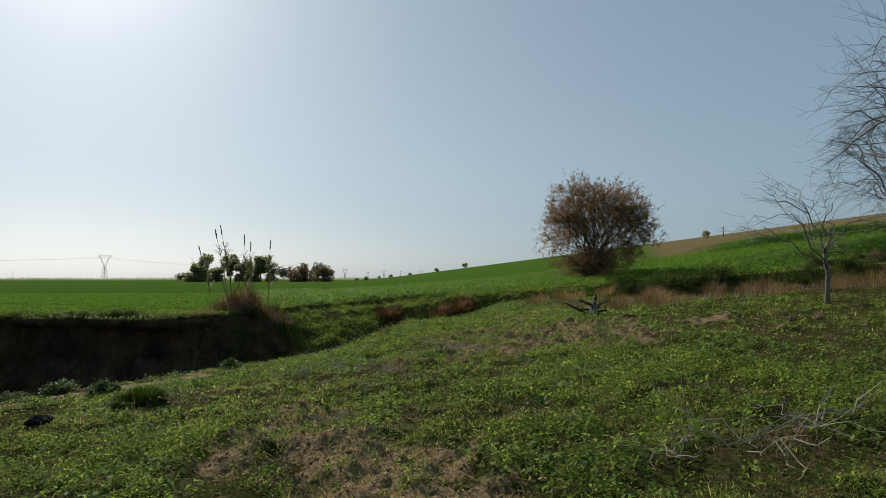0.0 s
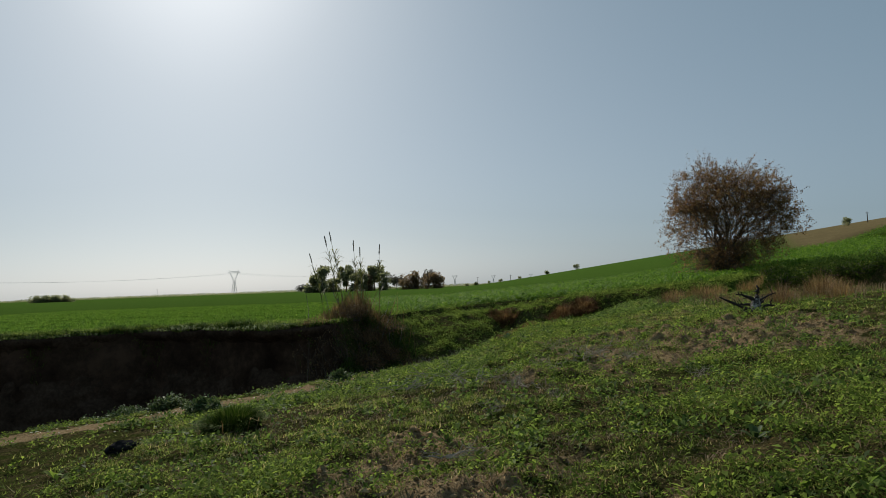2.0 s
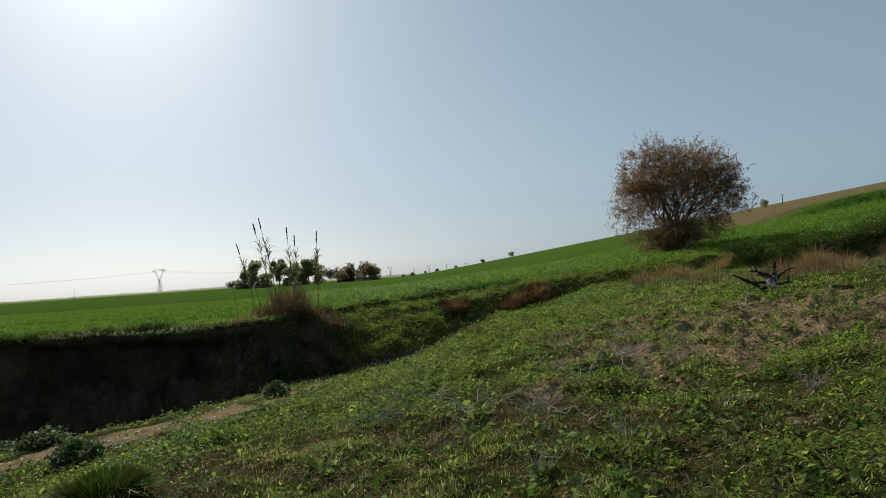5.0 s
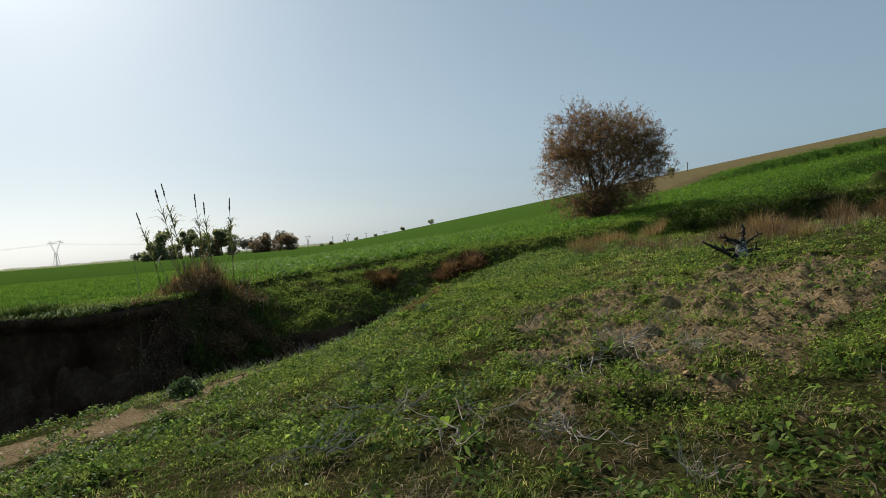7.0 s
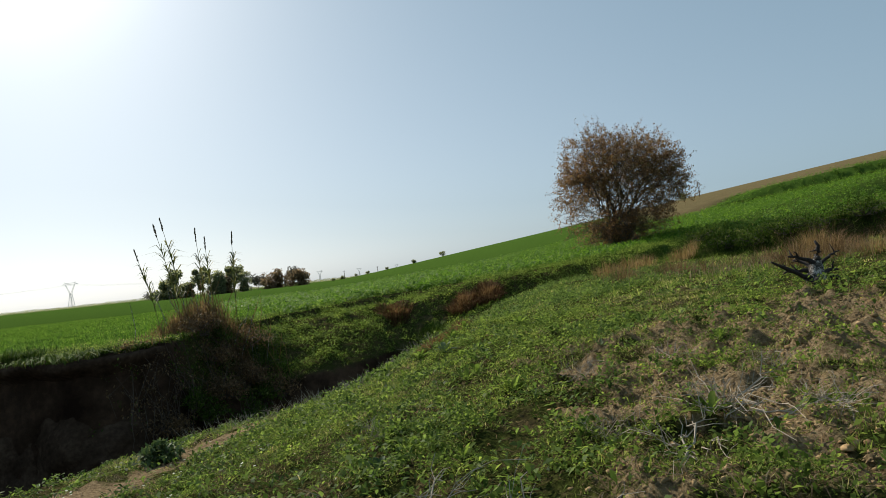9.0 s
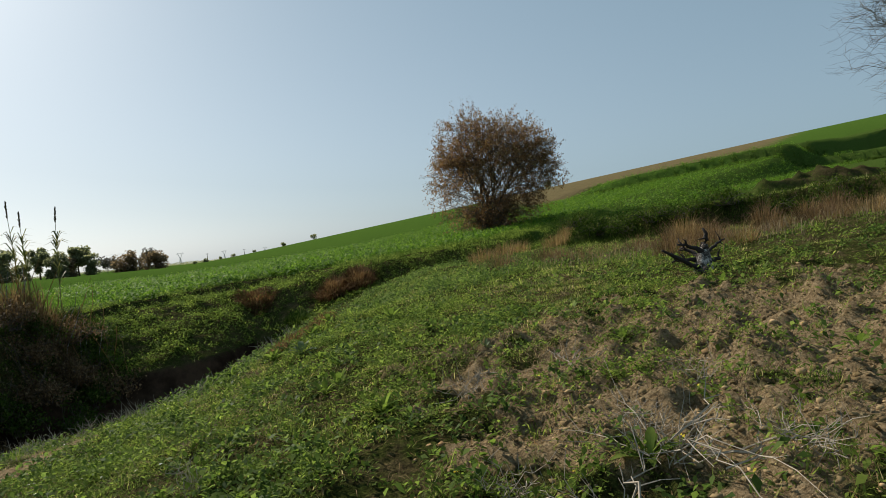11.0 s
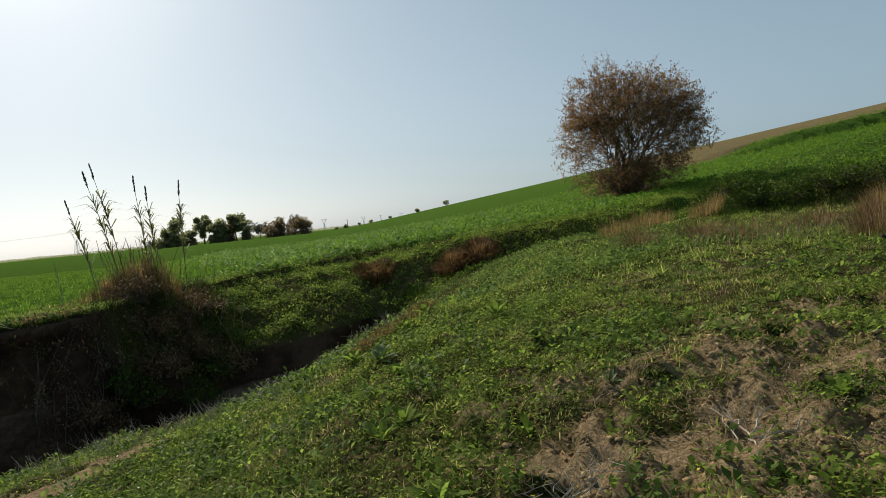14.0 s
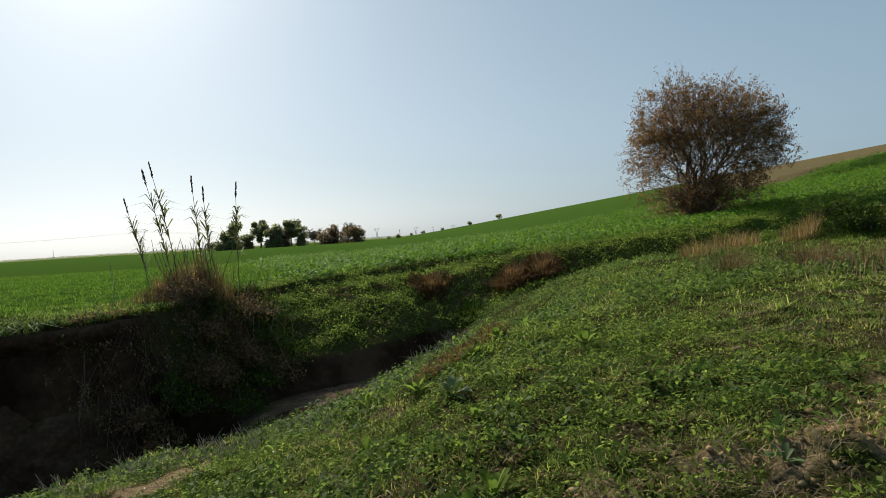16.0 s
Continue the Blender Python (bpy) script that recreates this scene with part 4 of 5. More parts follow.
crown_tree(12.1, 14.4, "bare_sapling", "small leafless pale-barked tree with a forked trunk", 9, (2.5, 2.2, 1.15), (-0.35, 0, 2.2), 8, 4, 3, 0, 0.05,
           M_PALEBARK, M_DEADSTICK, M_BROWNLEAF, trunk_r=0.05, fork=1.35)
crown_tree(20.0, 16.6, "bare_tree", "large leafless grey tree with long arching twigs", 21, (5.7, 5.5, 4.6), (0, 0, 5.6), 12, 6, 5, 0, 0.05,
           M_TWIG, M_TWIG, M_BROWNLEAF, trunk_r=0.20, fork=1.6)
crown_tree(21.2, 21.3, "bare_tree", "leafless grey tree of dense fine twigs standing behind another", 22, (3.0, 3.0, 2.4), (0, 0, 4.2), 12, 8, 7, 0, 0.05,
           M_FARGREY, M_FARGREY, M_BROWNLEAF, trunk_r=0.09, fork=1.3)


# ---- reeds on the rim ----
def reed_plume(soup, base, tip, rng):
    """A narrow dark flower head of many short strands."""
    way = tip - base
    for i in range(46):
        t = rng.random()
        p = base + way * t * 0.92
        e = p + way * 0.16 + rng.normal(0, 0.022 * (1 - abs(t - 0.4)), 3)
        soup.tube([p, (p + e) / 2, e], [0.014, 0.020, 0.005], 3)


def make_reed_bed():
    rng = np.random.default_rng(31)
    label = "tall giant reed with a dark narrow plume on the gully rim"
    for tip, foot in (((-8.44, 36.1, 2.95), (-7.55, 35.6)), ((-7.33, 34.9, 3.78), (-6.55, 35.0)), ((-7.02, 34.7, 4.0), (-6.3, 34.8)), ((-5.83, 35.15, 3.52), (-5.65, 35.2)), ((-5.52, 35.3, 3.18), (-5.4, 35.4)), ((-4.5, 35.76, 3.3), (-4.55, 35.5))):
        tip = (tip[0] * 0.96, 7 + (tip[1] - 7) * 0.96, 1.4 + (tip[2] - 1.4) * 0.96 + 0.36)
        foot = (foot[0] * 0.96, 7 + (foot[1] - 7) * 0.96)
        reed = thing("giant_reed", foot[0], foot[1], label, "reed", "reeds on the rim")
        o = np.array(reed.matrix_world.translation)
        tip = np.array(tip) - o
        stem = Soup()
        t = np.linspace(0, 1, 9)[:, None]
        line = tip * t * [1, 1, 1]
        line[:, :2] = tip[None, :2] * (t ** 1.4)
        stem.tube(line, np.linspace(0.016, 0.007, 9), 5)
        stalk = part("stem", stem.mesh("stem", M_REED), reed)
        plume = Soup()
        reed_plume(plume, line[-1] - (line[-1] - line[-3]) / np.linalg.norm(line[-1] - line[-3]) * 0.52, line[-1] + 0.02, rng)
        part("plume", plume.mesh("plume", M_PLUME), stalk, "dark brown flower plume")
        n = 46
        tt = rng.uniform(0.30, 0.76, n)
        at = np.stack([np.interp(tt, t[:, 0], line[:, k]) for k in range(3)], 1)
        part("leaves", blades("leaves", M_REED, at, rng.uniform(0.22, 0.55, n), rng.uniform(0.03, 0.06, n), rng.uniform(0.4, 1.7, n), rng, 1.0), stalk)["kind"] = "stuff"
    # broken dry canes at the foot
    thicket = thing("dry_cane_thicket", -5.2, 32.9, "dense thicket of broken brown canes below the reeds", "canes")
    o = np.array(thicket.matrix_world.translation)
    for k in range(85):
        x, y = rng.normal(-5.2, 1.0), 32.5 + abs(rng.normal(0, 0.7))
        b = np.array([x, y, float(land(x, y)) - 0.03]) - o
        h = rng.uniform(0.6, 2.1)
        s = Soup()
        s.tube(bent(b, b + [rng.normal(0.1, 0.35), rng.normal(-0.1, 0.3), h], rng, 4, 0.04), [0.014, 0.012, 0.010, 0.006], 4)
        part("cane", s.mesh("cane", M_STRAW if k % 3 else M_GREYWOOD), thicket)
    n = 3000
    x, y = rng.normal(-5.1, 1.05, n), 32.3 + np.abs(rng.normal(0, 0.7, n))
    at = on_land(x, y) - o
    ob = part("dry_foliage", blades("dry_foliage", M_RUST, at, rng.uniform(0.25, 1.6, n) * np.exp(-((x + 5.15) / 1.8) ** 2), rng.uniform(0.008, 0.018, n), rng.uniform(0.05, 0.6, n), rng), thicket)
    ob["kind"] = "stuff"
    # dark brush hanging below the rim
    for k, (bx, by, w) in enumerate(((-4.6, 31.0, 0.9), (-3.7, 31.0, 0.9), (-2.8, 32.3, 0.9), (-3.2, 34.2, 0.9), (-5.3, 31.7, 1.0), (-4.7, 32.4, 1.1), (-4.2, 33.2, 1.2), (-3.4, 33.2, 1.0), (-4.0, 32.2, 1.0), (-3.3, 31.9, 0.8))):
        bramble(bx, by, w, 0.9, 40 + k, M_RUST if k % 2 == 0 else M_TUSSOCK, "dark tangled brush hanging on the gully wall")


def make_wall_brush():
    """Brown brush that hides the end of the earth wall below the reeds."""
    for k, x in enumerate((-6.7, -6.1, -5.6, -5.0, -4.5, -3.9)):
        for j, u in enumerate((0.25, 0.75)):
            y = float(stream_y(x) + foot_at(x) + rise_at(x) * u) - 0.25
            bramble(x + 0.2 * j, y, 0.85, 0.75, 330 + 2 * k + j, M_RUST if (k + j) % 3 else M_TUSSOCK, "dry brown brush hanging on the gully wall")


def bramble(x, y, w, h, seed, mat, label, name="bramble", category="bush", group=""):
    rng = np.random.default_rng(seed)
    bush = thing(name, x, y, label, category, group)
    o = np.array(bush.matrix_world.translation)
    s = Soup()
    ends = []
    for k in range(34):
        a, r = rng.uniform(0, 2 * np.pi), w * rng.random() ** 0.6
        ex, ey = x + r * np.cos(a), y + r * np.sin(a)
        e = np.array([ex, ey, max(float(land(ex, ey)) + 0.1, o[2] + h * (1 - 0.6 * (r / w) ** 2) * rng.uniform(0.5, 1.05))]) - o
        b = np.array([rng.normal(0, 0.15 * w), rng.normal(0, 0.15 * w), 0.0])
        line = bent(b, e, rng, 5, 0.10, 0.12)
        s.tube(line, np.linspace(0.009, 0.004, 5), 3)
        ends.extend(line[2:])
    part("stem_tangle", s.mesh("stem_tangle", M_TWIG), bush)["kind"] = "stuff"
    ends = np.array(ends)
    n = 1300
    at = ends[rng.integers(0, len(ends), n)] + rng.normal(0, 0.10 * w, (n, 3))
    part("foliage", leaves("foliage", mat, at, 1.2, rng.uniform(0.05, 0.12, n), rng, 0.45), bush)["kind"] = "stuff"
    return bush


make_reed_bed()
make_wall_brush()


# ---- tussocks, tufts, weeds ----
def tussock(x, y, w, h, seed, mat, label, name, group="", n=900, wide=0.012, spread_=1.0, category="grass"):
    """A clump of long blades that arch outwards."""
    rng = np.random.default_rng(seed)
    ob = thing(name, x, y, label, category, group)
    r = w * 0.55 * np.sqrt(rng.random(n))
    a = rng.uniform(0, 2 * np.pi, n)
    lx, ly = r * np.cos(a), r * np.sin(a)
    z = land(x + lx, y + ly) - ob.matrix_world.translation.z - 0.02
    hh = h * rng.uniform(0.45, 1.1, n) * (1 - 0.35 * (r / (w * 0.55)) ** 2)
    lean = spread_ * (0.15 + r / w * 1.3) * rng.uniform(0.4, 1.5, n)
    body = part("foliage", blades("foliage", mat, np.stack([lx, ly, z], 1), hh, rng.uniform(0.6, 1.3, n) * wide, lean, rng, 0.8, a + rng.normal(0, 0.5, n)), ob)
    body["kind"] = "stuff"
    return ob


big = tussock(-3.3, 10.6, 0.62, 0.42, 51, M_TUSSOCK, "domed dark green grass tussock with drooping blades", "tussock", n=5200, wide=0.013, spread_=0.8)
rng_b = np.random.default_rng(52)
n_b = 24
a_b, r_b = rng_b.uniform(0, 2 * np.pi, n_b), 0.55 * np.sqrt(rng_b.random(n_b))
part("dry_foliage", blades("dry_foliage", M_STRAW, np.stack([r_b * np.cos(a_b), r_b * np.sin(a_b), np.zeros(n_b)], 1), rng_b.uniform(0.2, 0.45, n_b), np.full(n_b, 0.007), rng_b.uniform(0.3, 0.9, n_b), rng_b, 1.0, a_b), big, "pale dry blades")["kind"] = "stuff"

TUFT_LABEL = "tan dry grass tuft of upright stems in the swale"
rng_t = np.random.default_rng(53)
for k in range(36):
    s = ((k + rng_t.random()) / 36) ** 0.8
    tx = along(s, [0, 0.25, 0.5, 0.75, 1], [7.6, 9.6, 12.0, 15.5, 21.5]) + rng_t.normal(0, 0.35)
    ty = along(s, [0, 0.25, 0.5, 0.75, 1], [23.6, 23.0, 21.8, 20.6, 18.2]) + rng_t.normal(0, 1.1)
    tall = (0.45 + 0.65 * rng_t.random() ** 1.3) * (0.85 + 0.4 * s)
    tussock(float(tx), float(ty), rng_t.uniform(0.5, 0.95), tall, 600 + k, M_STRAW if rng_t.random() < 0.35 else M_RUST, TUFT_LABEL, "dry_grass_tuft", "dry tufts along the swale", n=int(400 * tall), wide=0.007, spread_=rng_t.uniform(0.5, 1.5))
for x, y, w, h in ((10.8, 31.0, 0.9, 0.9), (11.8, 31.6, 0.8, 0.8), (9.3, 29.8, 0.9, 0.9), (12.9, 30.6, 1.0, 0.8), (14.0, 31.4, 1.0, 0.9)):
    tussock(x, y, w, h, int(700 + x * 10), M_STRAW, TUFT_LABEL, "dry_grass_tuft", "dry tufts along the swale", n=300, wide=0.010, spread_=0.7)
for x, y, w, h in ((5.6, 37.7, 1.3, 0.8), (6.75, 37.6, 1.2, 0.9), (2.3, 38.6, 1.5, 0.6)):
    tussock(x, y, w, h, int(720 + x * 10), M_REDGRASS, "rust-brown dry grass clump hanging on the far bank", "bank_clump", "brown clumps on the bank", n=1600, wide=0.022, spread_=1.2)
tussock(3.75, 36.4, 1.1, 0.55, 741, M_TUSSOCK, "dark green bush low on the far bank", "bank_bush", n=900, wide=0.03, spread_=1.2, category="bush")
for x, y, w in ((-6.85, 16.3, 0.75), (-8.9, 18.2, 0.95), (-10.3, 19.0, 0.8), (-4.8, 13.2, 0.6), (-3.2, 17.6, 0.5)):
    bramble(x, y, w * 0.55, 0.32, int(760 + abs(x) * 10), M_GREYWEED, "low rounded grey-green bush near the gully edge", "low_bush", "bush", "grey-green bushes")

for k, (y, w) in enumerate(((30.2, 0.9), (29.2, 1.0), (28.2, 1.0), (27.2, 1.0), (26.2, 1.1), (25.2, 1.0), (24.1, 0.9), (22.9, 0.9), (21.5, 0.8))):
    bramble(float(bank_edge(y)) + 0.55, y, w, 0.55 * w, 790 + k, M_TUSSOCK, "dark green shrub on the bank below the tree", "bank_shrub", "bush", "dark shrubs on the bank")

rng_w = np.random.default_rng(56)
s_w = rng_w.random(3600) ** 0.8
x_w = along(s_w, [0, 0.25, 0.5, 0.75, 1], [7.4, 9.6, 12.0, 15.5, 21.5]) + rng_w.normal(0, 0.8, 3600)
y_w = along(s_w, [0, 0.25, 0.5, 0.75, 1], [23.2, 22.4, 21.2, 20.0, 17.6]) + rng_w.normal(0, 1.5, 3600)
stuff("dry_weeds", blades("dry_weeds", M_MAT, on_land(x_w, y_w, -0.01), rng_w.uniform(0.10, 0.42, 3600), rng_w.uniform(0.006, 0.013, 3600), rng_w.uniform(0.1, 0.9, 3600), rng_w), "greyish pink withered weeds between the dry tufts", "dry weeds")

# pale dead stalks along the gully edge
rng_s = np.random.default_rng(54)
for k in range(26):
    x = -3.5 + 5.5 * (k + rng_s.random()) / 26
    y = along(x, [-5, -2.3, -0.9, 0.5, 2], [19.8, 21.6, 20.6, 22.6, 24.5]) + rng_s.normal(0, 0.35)
    st = thing("dead_stalks", float(x), float(y), "spray of pale dead weed stalks on the gully edge", "dead stalks", "dead stalks on the edge")
    s = Soup()
    for j in range(14):
        e = np.array([rng_s.normal(0, 0.16), rng_s.normal(0, 0.16), rng_s.uniform(0.12, 0.36)])
        line = bent((rng_s.normal(0, 0.05), rng_s.normal(0, 0.05), 0), e, rng_s, 4, 0.06)
        s.tube(line, [0.004, 0.004, 0.003, 0.002], 3)
        s.tube([line[2], line[2] + rng_s.normal(0, 0.06, 3) + [0, 0, 0.06]], [0.003, 0.002], 3)
    part("stalk_spray", s.mesh("stalk_spray", M_DEADSTICK), st)["kind"] = "stuff"
for x, y, w in ((0.95, 20.6, 0.30), (1.2, 20.9, 0.36), (1.45, 21.05, 0.40), (1.65, 21.35, 0.40), (1.9, 21.6, 0.36), (2.1, 21.9, 0.30)):
    tussock(x, y, w, 0.24, int(780 + x * 10), M_REDGRASS, "reddish dry grass on the edge above the stream", "red_grass_tuft", "red grass by the stream", n=340, wide=0.007, spread_=1.1)


def leafy_weed(x, y, size, seed, mat=None, label="leafy dark green weed with broad upright leaves"):
    """A rosette of broad pointed leaves, each cupped along its rib."""
    rng = np.random.default_rng(seed)
    ob = thing("leafy_weed", x, y, label, "weed", "broad-leaved weeds", sink=0.01)
    s = Soup()
    n = rng.integers(9, 16)
    for k in range(n):
        a = k * 2.4 + rng.normal(0, 0.3)
        up = rng.uniform(0.3, 1.25)
        ln = size * rng.uniform(0.6, 1.1)
        w = ln * rng.uniform(0.22, 0.34)
        d = np.array([np.cos(a) * np.cos(up), np.sin(a) * np.cos(up), np.sin(up)])
        side = np.array([-np.sin(a), np.cos(a), 0])
        drop = np.array([0, 0, -0.25 * ln])
        pts = []
        for t, ww in ((0, 0.15), (0.3, 0.8), (0.6, 1.0), (0.85, 0.6), (1.0, 0.05)):
            c = d * ln * t + drop * t ** 3
            cup = np.array([0, 0, 0.18 * w * ww])
            pts += [c - side * w * 0.5 * ww + cup, c, c + side * w * 0.5 * ww + cup]
        f = []
        for i in range(4):
            f += [(3 * i, 3 * i + 1, 3 * i + 4, 3 * i + 3), (3 * i + 1, 3 * i + 2, 3 * i + 5, 3 * i + 4)]
        s.add(pts, f)
    part("leaves", s.mesh("leaves", mat or M_WEED, True), ob)
    return ob


for k, (x, y, sz) in enumerate(((-0.02, 11.8, 0.28), (-0.16, 14.3, 0.26), (0.05, 11.2, 0.22), (2.3, 7.4, 0.2), (3.3, 8.5, 0.16), (2.8, 20.1, 0.32), (0.9, 16.5, 0.24), (1.1, 15.0, 0.26), (2.7, 16.3, 0.18), (2.7, 18.0, 0.2),
                               (1.9, 15.9, 0.2), (1.85, 12.6, 0.22), (0.17, 13.4, 0.2), (-0.5, 13.7, 0.2), (5.2, 17.6, 0.2), (3.6, 15.0, 0.2), (4.4, 13.2, 0.22), (6.2, 16.2, 0.2), (1.1, 19.1, 0.3), (0.8, 20.0, 0.3), (1.6, 20.8, 0.28), (0.3, 18.3, 0.3),
                               (1.1, 16.7, 0.26), (0.4, 9.0, 0.14), (1.5, 8.2, 0.14), (-1.6, 12.0, 0.16), (4.0, 10.2, 0.15), (-4.9, 9.3, 0.2), (-2.7, 9.4, 0.16), (1.2, 18.2, 0.24), (2.0, 21.4, 0.3), (2.6, 22.3, 0.3), (0.2, 20.6, 0.28))):
    leafy_weed(x, y, sz, 800 + k, M_GREYWEED if k % 5 == 3 else M_WEED, "greyish broad-leaved weed in the turf" if k % 5 == 3 else "leafy dark green weed with broad upright leaves")


def dead_branch(x, y, size, seed, label="heap of pale dead forked twigs lying on the grass", turn=0.0, runs=7):
    rng = np.random.default_rng(seed)
    ob = thing("dead_branch", x, y, label, "branch", "dead branches in the grass", turn, sink=0.0)
    for k in range(runs):
        s = Soup()
        a = rng.normal(0, 0.7) + (np.pi if k % 3 == 2 else 0)
        ln = size * rng.uniform(0.5, 1.0)
        b = np.array([rng.normal(0, 0.12 * size), rng.normal(0, 0.1 * size), 0.03])
        e = b + [ln * np.cos(a), ln * np.sin(a), rng.uniform(0.05, 0.26) * size]
        line = bent(b, e, rng, 6, 0.06, 0.08)
        line[:, 2] = np.maximum(line[:, 2], 0.05)
        r = rng.uniform(0.004, 0.009)
        s.tube(line, np.linspace(r, r * 0.4, 6), 4)
        for j in range(5):
            p = line[rng.integers(1, 6)]
            d = (line[-1] - line[0]) / ln + rng.normal(0, 0.6, 3)
            q = p + d * rng.uniform(0.08, 0.28) * size
            q[2] = abs(q[2]) + 0.01
            s.tube(bent(p, q, rng, 3, 0.08), [r * 0.5, r * 0.4, r * 0.25], 3)
        part("twig", s.mesh("twig", M_DEADSTICK), ob)
    return ob


for k, (x, y, size, turn) in enumerate(((-0.42, 12.3, 0.75, 10), (0.0, 11.4, 0.75, 60), (-1.05, 11.6, 0.5, 20), (1.9, 12.6, 0.8, 40), (1.35, 12.1, 0.6, 80), (2.3, 12.4, 0.6, 20), (3.3, 4.75, 1.0, 10), (3.9, 4.9, 0.9, 25), (2.55, 4.7, 0.5, 60), (0.65, 10.8, 0.45, 100), (2.9, 14.9, 0.4, 50), (-0.3, 7.6, 0.35, 30))):
    dead_branch(x, y, size, 850 + k, turn=turn)


def dead_scrub(x, y, w, h, seed):
    """A thin grey skeleton of a weed bush, standing."""
    rng = np.random.default_rng(seed)
    ob = thing("dead_scrub", x, y, "thin grey leafless dead weed bush standing in the turf", "dead bush", "dead weed bushes", sink=0.01)
    s = Soup()
    for k in range(15):
        a, r = rng.uniform(0, 2 * np.pi), w * rng.random() ** 0.5
        line = bent((rng.normal(0, 0.2 * w), rng.normal(0, 0.2 * w), 0), (r * np.cos(a), r * np.sin(a), h * rng.uniform(0.3, 1.0)), rng, 5, 0.08, 0.1)
        s.tube(line, np.linspace(0.0035, 0.0015, 5), 3)
        for j in range(3):
            p = line[rng.integers(2, 5)]
            s.tube([p, p + rng.normal(0, 0.05, 3) + [0, 0, 0.04]], [0.002, 0.001], 3)
    part("stalk_spray", s.mesh("stalk_spray", M_DEADSTICK), ob)["kind"] = "stuff"


for k, (x, y, w, h) in enumerate(((1.95, 12.6, 0.45, 0.30), (2.6, 12.2, 0.35, 0.26), (2.3, 13.2, 0.35, 0.24), (0.55, 10.9, 0.25, 0.2), (1.2, 12.9, 0.25, 0.22), (3.2, 13.6, 0.3, 0.2), (1.7, 14.6, 0.3, 0.2), (-0.4, 14.9, 0.25, 0.2), (0.2, 9.4, 0.2, 0.15), (3.0, 10.4, 0.25, 0.18), (1.0, 9.8, 0.2, 0.16))):
    dead_scrub(x, y, w, h, 870 + k)


# ---- the uprooted stump ----
def make_stump():
    rng = np.random.default_rng(61)
    st = thing("tree_stump", 6.9, 17.2, "upturned dead stump with dark splayed roots on the grass", "stump", sink=0.06)
    s = Soup()
    s.tube([(-0.02, 0, -0.05), (0, 0, 0.12), (0.02, 0, 0.26), (0.05, 0.02, 0.36), (0.08, 0.02, 0.46)], [0.17, 0.145, 0.115, 0.075, 0.04], 11)
    me = s.mesh("bole", M_GREYWOOD, True)
    for v in me.vertices:
        k = 1 + 0.22 * noise.noise(v.co * 9)
        v.co.x, v.co.y = v.co.x * k, v.co.y * k
    part("bole", me, st, "grey weathered bole")
    for b, m, e, r in (((-0.1, 0, 0.14), (-0.45, -0.1, 0.25), (-0.88, -0.15, 0.60), 0.050), ((0.0, 0, 0.45), (-0.18, 0.05, 0.62), (-0.42, 0.05, 0.66), 0.045), ((0.05, 0, 0.5), (0.10, 0, 0.72), (0.08, 0.02, 0.92), 0.050),
                       ((0.1, 0, 0.45), (0.30, 0.05, 0.58), (0.55, 0.1, 0.66), 0.032), ((0.12, 0.05, 0.2), (0.32, 0.1, 0.30), (0.48, 0.12, 0.26), 0.050), ((0.12, -0.1, 0.14), (0.30, -0.15, 0.16), (0.40, -0.2, 0.02), 0.055),
                       ((-0.05, 0.05, 0.3), (-0.25, 0.15, 0.36), (-0.42, 0.2, 0.30), 0.040), ((0.1, 0.1, 0.3), (0.28, 0.25, 0.42), (0.36, 0.35, 0.36), 0.045), ((-0.1, -0.12, 0.12), (-0.24, -0.22, 0.12), (-0.3, -0.3, 0.0), 0.05), ((0.03, 0.1, 0.35), (0.05, 0.3, 0.5), (0.0, 0.45, 0.55), 0.04)):
        root = Soup()
        t = np.linspace(0, 1, 8)[:, None]
        line = (1 - t) ** 2 * np.array(b) + 2 * t * (1 - t) * np.array(m) + t ** 2 * np.array(e) + rng.normal(0, 0.012, (8, 3))
        line = line * [1.0, 1.0, 0.76]
        root.tube(line, r * np.linspace(1, 0.35, 8) * rng.uniform(0.85, 1.15, 8), 7)
        for j in range(2):
            p = line[rng.integers(3, 7)]
            root.tube(bent(p, p + rng.normal(0, 0.10, 3) + [0, 0, 0.04], rng, 3, 0.1), [r * 0.4, r * 0.3, r * 0.12], 5)
        part("root", root.mesh("root", M_CHAR, True), st)


make_stump()


def lump(name, x, y, size, mat, label, category, seed, group="", sink=0.03):
    """A knobbly stone or lump, flattened where it rests."""
    bm = bmesh.new()
    bmesh.ops.create_icosphere(bm, subdivisions=3, radius=1.0)
    off = Vector((seed * 3.7, seed * 1.9, seed * 0.7))
    for v in bm.verts:
        n = 0.42 * noise.noise(v.co * 1.3 + off) + 0.34 * noise.noise(v.co * 3.0 + off) + 0.14 * noise.noise(v.co * 8 + off)
        v.co *= 1 + n
        v.co.z = max(v.co.z, -0.55)
    bmesh.ops.scale(bm, vec=size, verts=bm.verts)
    bmesh.ops.translate(bm, vec=(0, 0, 0.5 * size[2]), verts=bm.verts)
    me = bpy.data.meshes.new(name)
    bm.to_mesh(me)
    bm.free()
    me.materials.append(mat)
    ob = new(name, me)
    ob.matrix_world = pose(x, y, float(land(x, y)) - sink, 0, 0, seed * 47)
    return tagged(ob, label, category, group)


